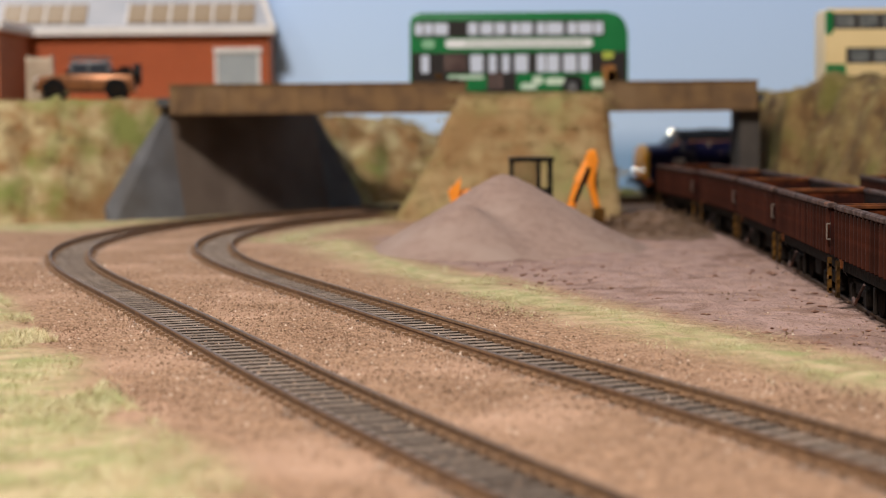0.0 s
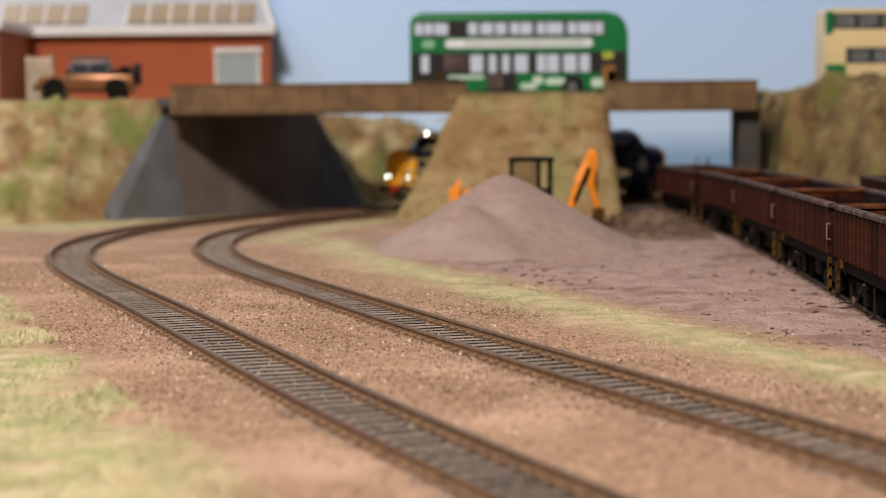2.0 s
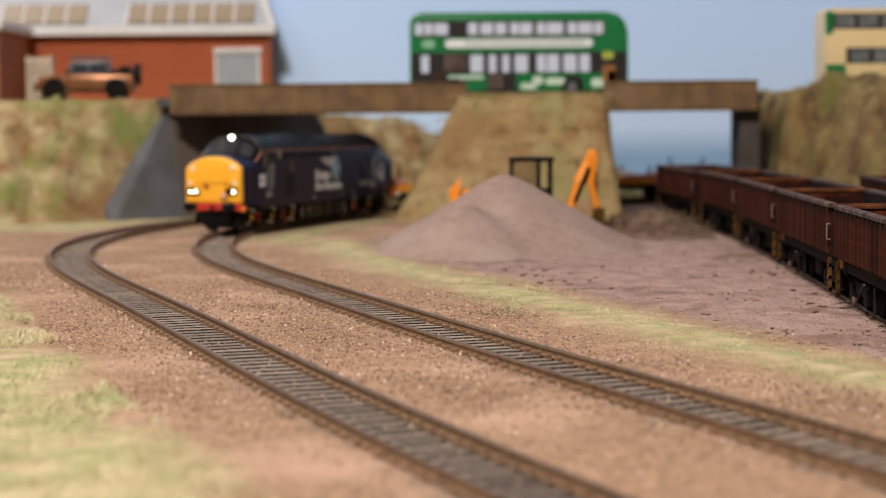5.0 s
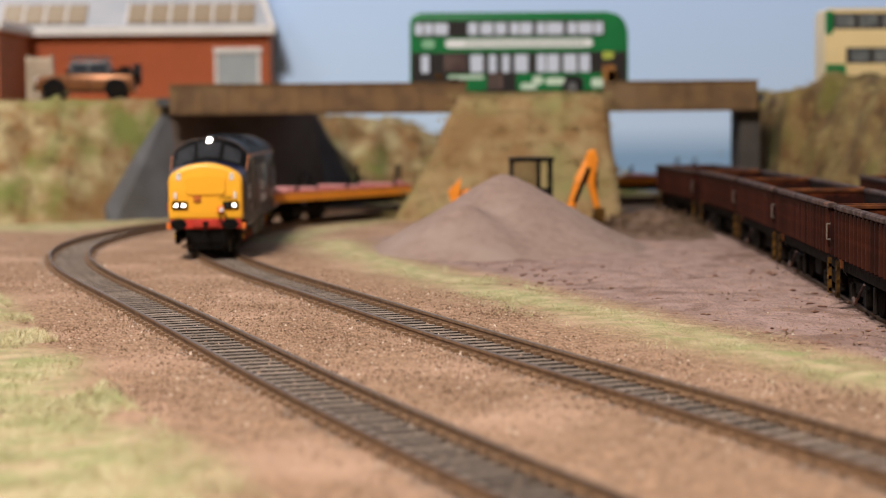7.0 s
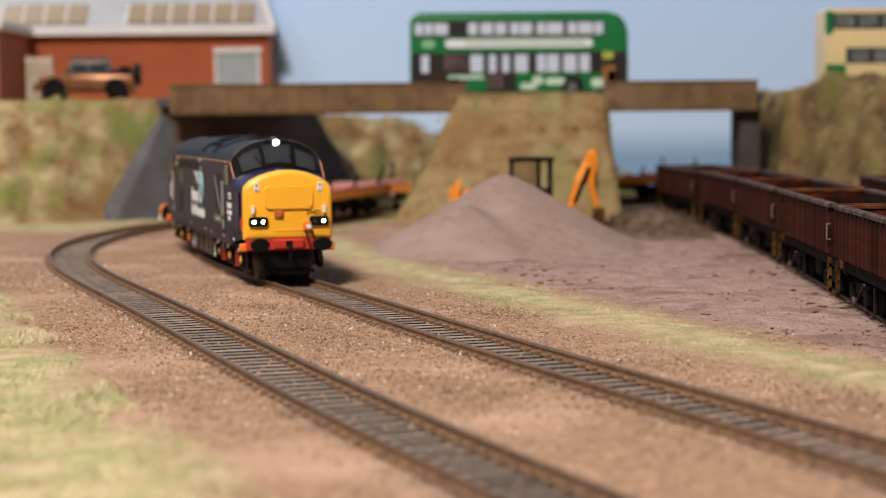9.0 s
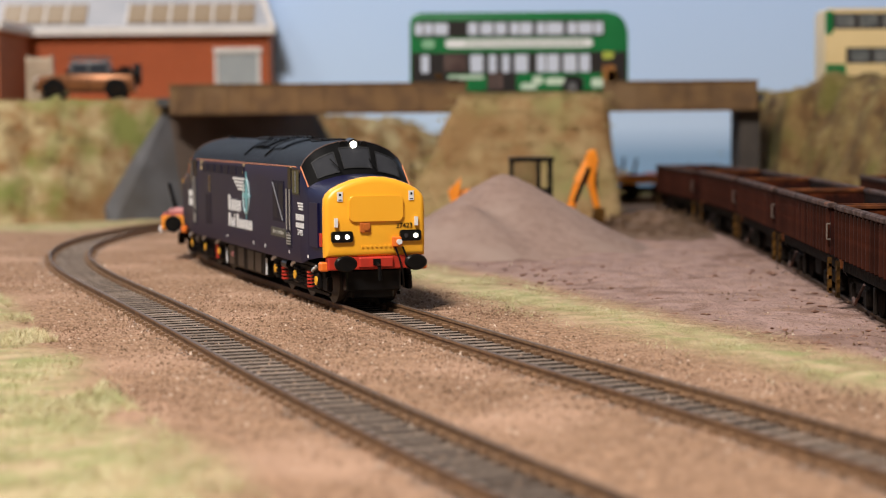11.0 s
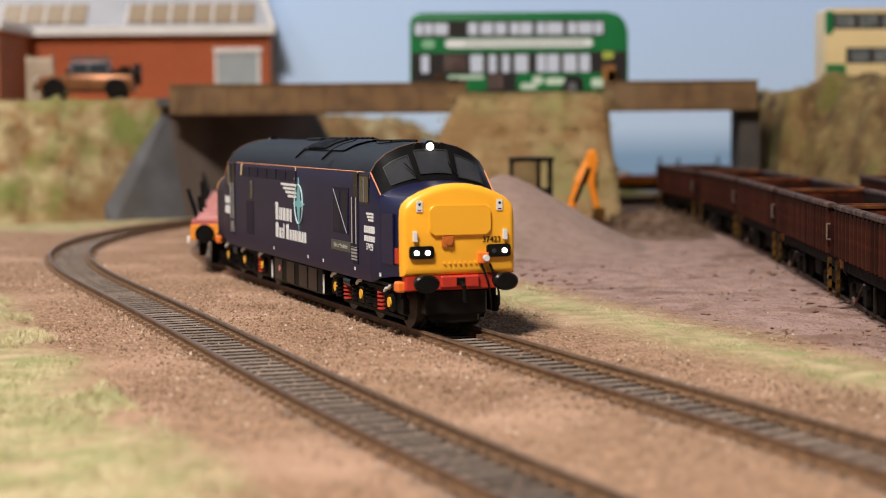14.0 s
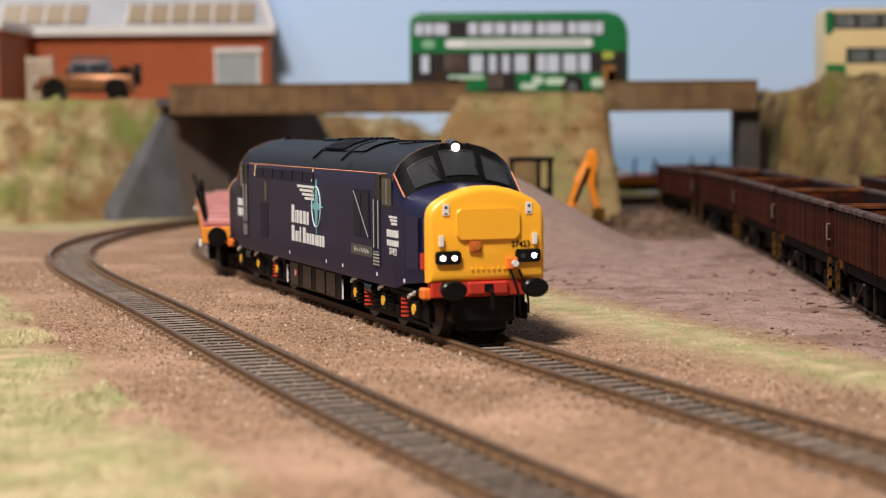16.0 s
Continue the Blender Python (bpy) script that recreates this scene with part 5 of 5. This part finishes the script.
            fr = part("bogie_frame", bm, SOOT, e, "black bogie side frame")
            for k in (-27, 0, 27):
                bx = part("axle_box", boxes((c + k - 2.6, c + k + 2.6, s * 14 - 1.2, s * 14 + 1.2, 4.8, 10.2), bevel=0.6), SOOT, fr)
                part("axle_cover", tube(bmesh.new(), (c + k, s * 15.1, 7.4), (c + k, s * 15.6, 7.4), 1.45, 18), YELLOWDOT, bx, "yellow axle box cover")
                bm = bmesh.new()
                pts = [Vector((c + k + q, s * 15.6, z)) for q, z in ((-3.4, 10.2), (-2, 11.2), (0.4, 11.4), (1.6, 12.2), (3.4, 12.4))]
                for a, b in zip(pts, pts[1:]):
                    tube(bm, a, b, 0.5, 7)
                part("white_pipe", bm, WHITE, fr, "short white hose")
            red = (18, -16) if c > 0 else (24,)
            for k in (18, -16, -24, 24, -7, 7):
                bm = bmesh.new()
                for q in range(5):
                    tube(bm, (c + k, s * 14.6, 4.6 + q * 1.15), (c + k, s * 14.6, 5.2 + q * 1.15), 1.35, 12)
                part("spring", bm, RED if k in red else SOOT, fr, "red coil spring" if k in red else "")
            part("brake_cylinder", tube(bmesh.new(), (c - 16, s * 14.6, 10), (c - 9, s * 14.6, 10), 1.6, 12), BLACK, fr)
            part("brake_rigging", boxes((c - 30, c + 30, s * 11.4 - 0.4, s * 11.4 + 0.4, 2.4, 3.4)), SOOT, fr)
    for c in (-74, 74):
        for k in (-27, 0, 27):
            bm = bmesh.new()
            for s in (-1, 1):
                tube(bm, (c + k, s * 7.2, 7.5), (c + k, s * 9.6, 7.5), 7.5, 28)
                tube(bm, (c + k, s * 6.5, 7.5), (c + k, s * 7.2, 7.5), 8.1, 28)
            tube(bm, (c + k, -7, 7.5), (c + k, 7, 7.5), 1.4, 10)
            part("wheelset", bm, WHEEL, e, "dark steel wheels on an axle")
        part("bogie_centre", boxes((c - 30, c + 30, -6, 6, 5, 11.5), bevel=0.6), SOOT, e)
    text_mesh("37423", 2.2, BLACK, "running_number", e, Matrix(((0, 0, 1, 116.72 * MM), (1, 0, 0, 9.3 * MM), (0, 1, 0, 25.2 * MM), (0, 0, 0, 1))), 0.06)
    return e


RUBBER = mat("window_rubber", (0.02, 0.02, 0.021), None, rough=0.3)
ORANGELINE = mat("orange_lining", (0.72, 0.27, 0.12), None, rough=0.5)
SOCKET = mat("socket_orange", (0.50, 0.13, 0.018), None, rough=0.5)
SEAM = mat("dull_seam", (0.13, 0.065, 0.04), None, rough=0.5)
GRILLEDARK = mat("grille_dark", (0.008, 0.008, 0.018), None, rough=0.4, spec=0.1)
# navy copy darkened in the colour for shade on doors, louvres and grilles
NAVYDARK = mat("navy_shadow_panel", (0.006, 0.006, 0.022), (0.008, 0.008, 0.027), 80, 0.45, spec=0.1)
GREYROD = mat("grey_rod", (0.22, 0.22, 0.24), None, rough=0.4)
CREAMRAIL = mat("cream_rail", (0.34, 0.32, 0.29), None, rough=0.45)
PALETEAL = mat("pale_teal", (0.45, 0.60, 0.62), None, rough=0.5)
PLATE = mat("name_plate", (0.07, 0.085, 0.075), None, rough=0.35, metal=0.4)
PINK = mat("pink_gauge", (0.65, 0.25, 0.25), None)
WHEEL = mat("wheel_steel", (0.05, 0.045, 0.042), (0.08, 0.07, 0.06), 300, 0.5, metal=0.6)
LOCO = locomotive()


# ---- flat wagons behind the locomotive ----
def flat_wagon():
    w = thing("flat_wagon", "orange-sided flat wagon with red plank deck behind the locomotive", "wagon", "train of flat wagons")
    L = 148
    for s in (-1, 1):
        part("side_sill", boxes((-L, L, s * 16.4 - 0.8, s * 16.4 + 0.8, 12.6, 17.4), bevel=0.3), WAGYELLOW, w, "orange side sill")
        part("edge_rail", boxes((-L, L, s * 16.0 - 0.9, s * 16.0 + 0.9, 17.4, 18.6), bevel=0.2), DECKRED, w)
        part("headstock", boxes((s * L - 1.2, s * L + 1.2, -17.2, 17.2, 11.4, 17.6), bevel=0.4), WAGYELLOW, w, "orange headstock")
        for y in (-11.4, 11.4):
            bm = tube(bmesh.new(), (s * L, y, 14), (s * (L + 3.5), y, 14), 1.8, 12)
            tube(bm, (s * (L + 3.2), y, 14), (s * (L + 4), y, 14), 3.8, 20)
            part("buffer", bm, BLACK, w)
        for q in (-1, 1):
            part("marker_lamp", boxes((s * L - 2, s * L - 0.4, q * 17.9 - 0.6, q * 17.9 + 0.6, 10, 13), bevel=0.3), WHITE, w, "white marker")
        for x in (-124, -74, -24, 24, 74, 124):
            bm = tube(bmesh.new(), (x, s * 14.6, 17.8), (x - 2, s * (18.6 if abs(x) > 100 else 15.6), 31 if abs(x) != 74 else 26), 1.1, 6, 0.9)
            part("stanchion", bm, BLACK, w, "black leaning stanchion")
    plank = None
    n = 34
    for i in range(n):
        x = -L + 5 + i * (2 * L - 10) / (n - 1)
        if plank is None:
            plank = part("plank", boxes((-3.9, 3.9, -15, 15, 16.2, 18.0), bevel=0.25), DECKRED, w, at=mmpose(x, 0, 0))
        else:
            again(plank, w, mmpose(x, 0, 0.0 if i % 5 else 0.15))
    for x in (-141, -130, -104, -62, -20, 20, 62, 104, 130, 141):
        part("bolster", boxes((x - 2.2, x + 2.2, -15, 15, 18.1, 20.2), bevel=0.4), DECKPALE, w, "pale red bolster")
    part("underframe", boxes((-84, 84, -10, 10, 8, 16), bevel=1.0), SOOT, w)
    for x in (-110, 110):
        bogie(w, x, 13, (-13, 13))
    return w


FLATS = [flat_wagon()]
for _ in range(2):
    FLATS.append(copy_thing(FLATS[0], mmpose(900, 1360, 0)))
inner_and_outer()


# ---- grass and grit on the ground ----
def scatter_grass():
    rnd = random.Random(11)
    bm_a, bm_b = [], []

    def blade(store, x, y, z, l, w, lean):
        a = rnd.uniform(0, 6.283)
        sx, sy = -math.sin(a) * w, math.cos(a) * w
        tx, ty = x + math.cos(a) * lean, y + math.sin(a) * lean
        store.append(((x - sx, y - sy, z), (x + sx, y + sy, z), (tx, ty, z + l)))

    for _ in range(150000):
        s = rnd.uniform(20, 760)
        x, y, a = on_line(INNER, s)
        off = -60 + rnd.gauss(0, 8.5) + 7 * noise.noise(Vector((s / 40.0, 3, 0))) + (26 if y > 900 else 0)
        if noise.noise(Vector((s / 31.0, off / 11.0, 7))) < (0.0 if s > 300 else 0.12):
            continue
        px, py = x - math.sin(a) * off, y + math.cos(a) * off
        blade(bm_a if rnd.random() < 0.55 else bm_b, px, py, -2.7 + rnd.uniform(-0.5, 0.6), rnd.uniform(0.1, 1.3) + (2.2 if rnd.random() < 0.10 else 0), 0.055, rnd.uniform(2.0, 8.0))
    for _ in range(90000):
        s = rnd.uniform(40, 480)
        x, y, a = on_line(OUTER, s)
        off = 40 + abs(rnd.gauss(0, 34))
        if noise.noise(Vector((s / 33.0, off / 17.0, 2))) < -0.1:
            continue
        px, py = x - math.sin(a) * off, y + math.cos(a) * off
        blade(bm_b if rnd.random() < 0.55 else bm_a, px, py, -3.0 + rnd.uniform(-0.4, 0.5), rnd.uniform(0.3, 2.4), 0.09, rnd.uniform(0.8, 4.0))
    for store, m in ((bm_a, DRYGRASS), (bm_b, PALEGRASS)):
        me = bpy.data.meshes.new("grass")
        vs = [(p[0] * MM, p[1] * MM, p[2] * MM) for t in store for p in t]
        me.from_pydata(vs, [], [(3 * i, 3 * i + 1, 3 * i + 2) for i in range(len(store))])
        me.materials.append(m)
        tagged(new("grass", me), "short dry straw-coloured grass fibres on the ground", "grass", kind="stuff")


def scatter_grit():
    rnd = random.Random(5)
    vs, fs = [], []
    for _ in range(170000):
        y = rnd.triangular(260, 860, 480)
        x = rnd.uniform(-0.27 * y - 12, 0.27 * y + 12)
        r = 0.15 + 0.5 * rnd.random() ** 7
        a = offset_to_fast(x, y)
        if a < 9.4 and rnd.random() < 0.6:
            continue
        if 10 < a < 15:
            r *= 1.4
        if offset_left(x, y) > 40 and rnd.random() < 0.9:
            continue
        if x > bare_earth(y) and rnd.random() < 0.96:
            continue
        z = -2.35 - (0.9 if a < 10.0 else (0.25 if a < 15 else 0)) + 0.35 * noise.fractal(Vector((x / 9.0, y / 9.0, 0)), 1.0, 2.0, 3) * (a > 15)
        n = len(vs)
        for dx, dy, dz in ((1, 0, 0), (-0.5, 0.9, 0), (-0.5, -0.9, 0), (0, 0, 1.0), (0.3, 0.2, -0.8)):
            vs.append(((x + dx * r * rnd.uniform(0.6, 1.3)) * MM, (y + dy * r * rnd.uniform(0.6, 1.3)) * MM, (z + dz * r) * MM))
        fs += [(n, n + 1, n + 3), (n + 1, n + 2, n + 3), (n + 2, n, n + 3), (n, n + 4, n + 1), (n + 1, n + 4, n + 2), (n + 2, n + 4, n)]
    me = bpy.data.meshes.new("grit")
    me.from_pydata(vs, [], fs)
    me.materials.append(STONE)
    tagged(new("grit", me), "fine loose sandy grit between the tracks", "grit", kind="stuff")


def bare_earth(y):
    """Where the open earth begins, beyond the grass strip."""
    i = int(np.argmin(np.abs(INNER[2][:700] - y)))
    return INNER[1][i] + 72


def offset_left(x, y):
    """How far out on the grassy side of the outer track."""
    i = int(np.argmin(np.abs(OUTER[2][:700] - y)))
    return (OUTER[1][i] - x) * math.sin(OUTER[3][i])


def offset_to_fast(x, y):
    best = 1e9
    for ln in (OUTER, INNER):
        i = int(np.argmin(np.abs(ln[2][:700] - y)))
        best = min(best, abs((x - ln[1][i]) * math.sin(ln[3][i])))
    return best


def scatter_clods():
    rnd = random.Random(8)
    vs, fs = [], []
    for _ in range(650):
        s, off = rnd.uniform(40, 620), -rnd.uniform(74, 190)
        x, y, a = on_line(INNER, s)
        px, py = x - math.sin(a) * off, y + math.cos(a) * off
        if px > 112 + 0.03 * py or py > 760:
            continue
        r, n = 0.22 + 0.75 * rnd.random() ** 3, len(vs)
        for dx, dy, dz in ((2.4, 0, 0), (-1.6, 0.9, 0), (-1.2, -0.9, 0), (0, 0, 0.6), (0.3, 0.2, -0.8)):
            vs.append(((px + dx * r * rnd.uniform(0.6, 1.5)) * MM, (py + dy * r * rnd.uniform(0.6, 1.3)) * MM, (-2.3 + dz * r) * MM))
        fs += [(n, n + 1, n + 3), (n + 1, n + 2, n + 3), (n + 2, n, n + 3), (n, n + 4, n + 1), (n + 1, n + 4, n + 2), (n + 2, n + 4, n)]
    me = bpy.data.meshes.new("clods")
    me.from_pydata(vs, [], fs)
    me.materials.append(CLOD)
    tagged(new("clods", me), "small dark brown clods on the open earth", "clods", kind="stuff")


CLOD = mat("dark_clod", (0.14, 0.068, 0.045), (0.30, 0.165, 0.12), 300, 0.95)
scatter_grass()
scatter_grit()
scatter_clods()


# ---- the train's run ----
RUN = [(0.0, 1365), (0.5, 1310), (1.0, 1254.5), (1.5, 1198.5), (2.0, 1144), (2.5, 1093), (3.0, 1046), (3.5, 1003), (4.0, 963), (4.5, 923), (5.0, 883), (5.5, 843), (6.0, 803),
       (6.5, 762), (7.0, 719), (7.5, 676), (8.0, 637), (8.5, 604), (9.0, 573), (9.5, 545), (10.0, 520), (10.5, 497), (11.0, 476), (11.5, 456.5), (12.0, 439.5), (12.5, 426.5),
       (13.0, 416.5), (13.5, 408.5), (14.0, 400.5), (14.5, 393.5), (15.0, 387), (15.5, 382.5), (16.0, 379.5)]


def riding(s, pivot):
    ax, ay, _ = on_line(INNER, s - pivot)
    bx, by, _ = on_line(INNER, s + pivot)
    return mmpose((ax + bx) / 2, (ay + by) / 2, 0, 0, 0, math.degrees(math.atan2(ay - by, ax - bx)))


def motions():
    walk(LOCO, [(t, riding(s, 74)) for t, s in RUN])
    for i, flat in enumerate(FLATS):
        walk(flat, [(t, riding(s + 129 + 148 + 304 * i, 110)) for t, s in RUN])


motions()
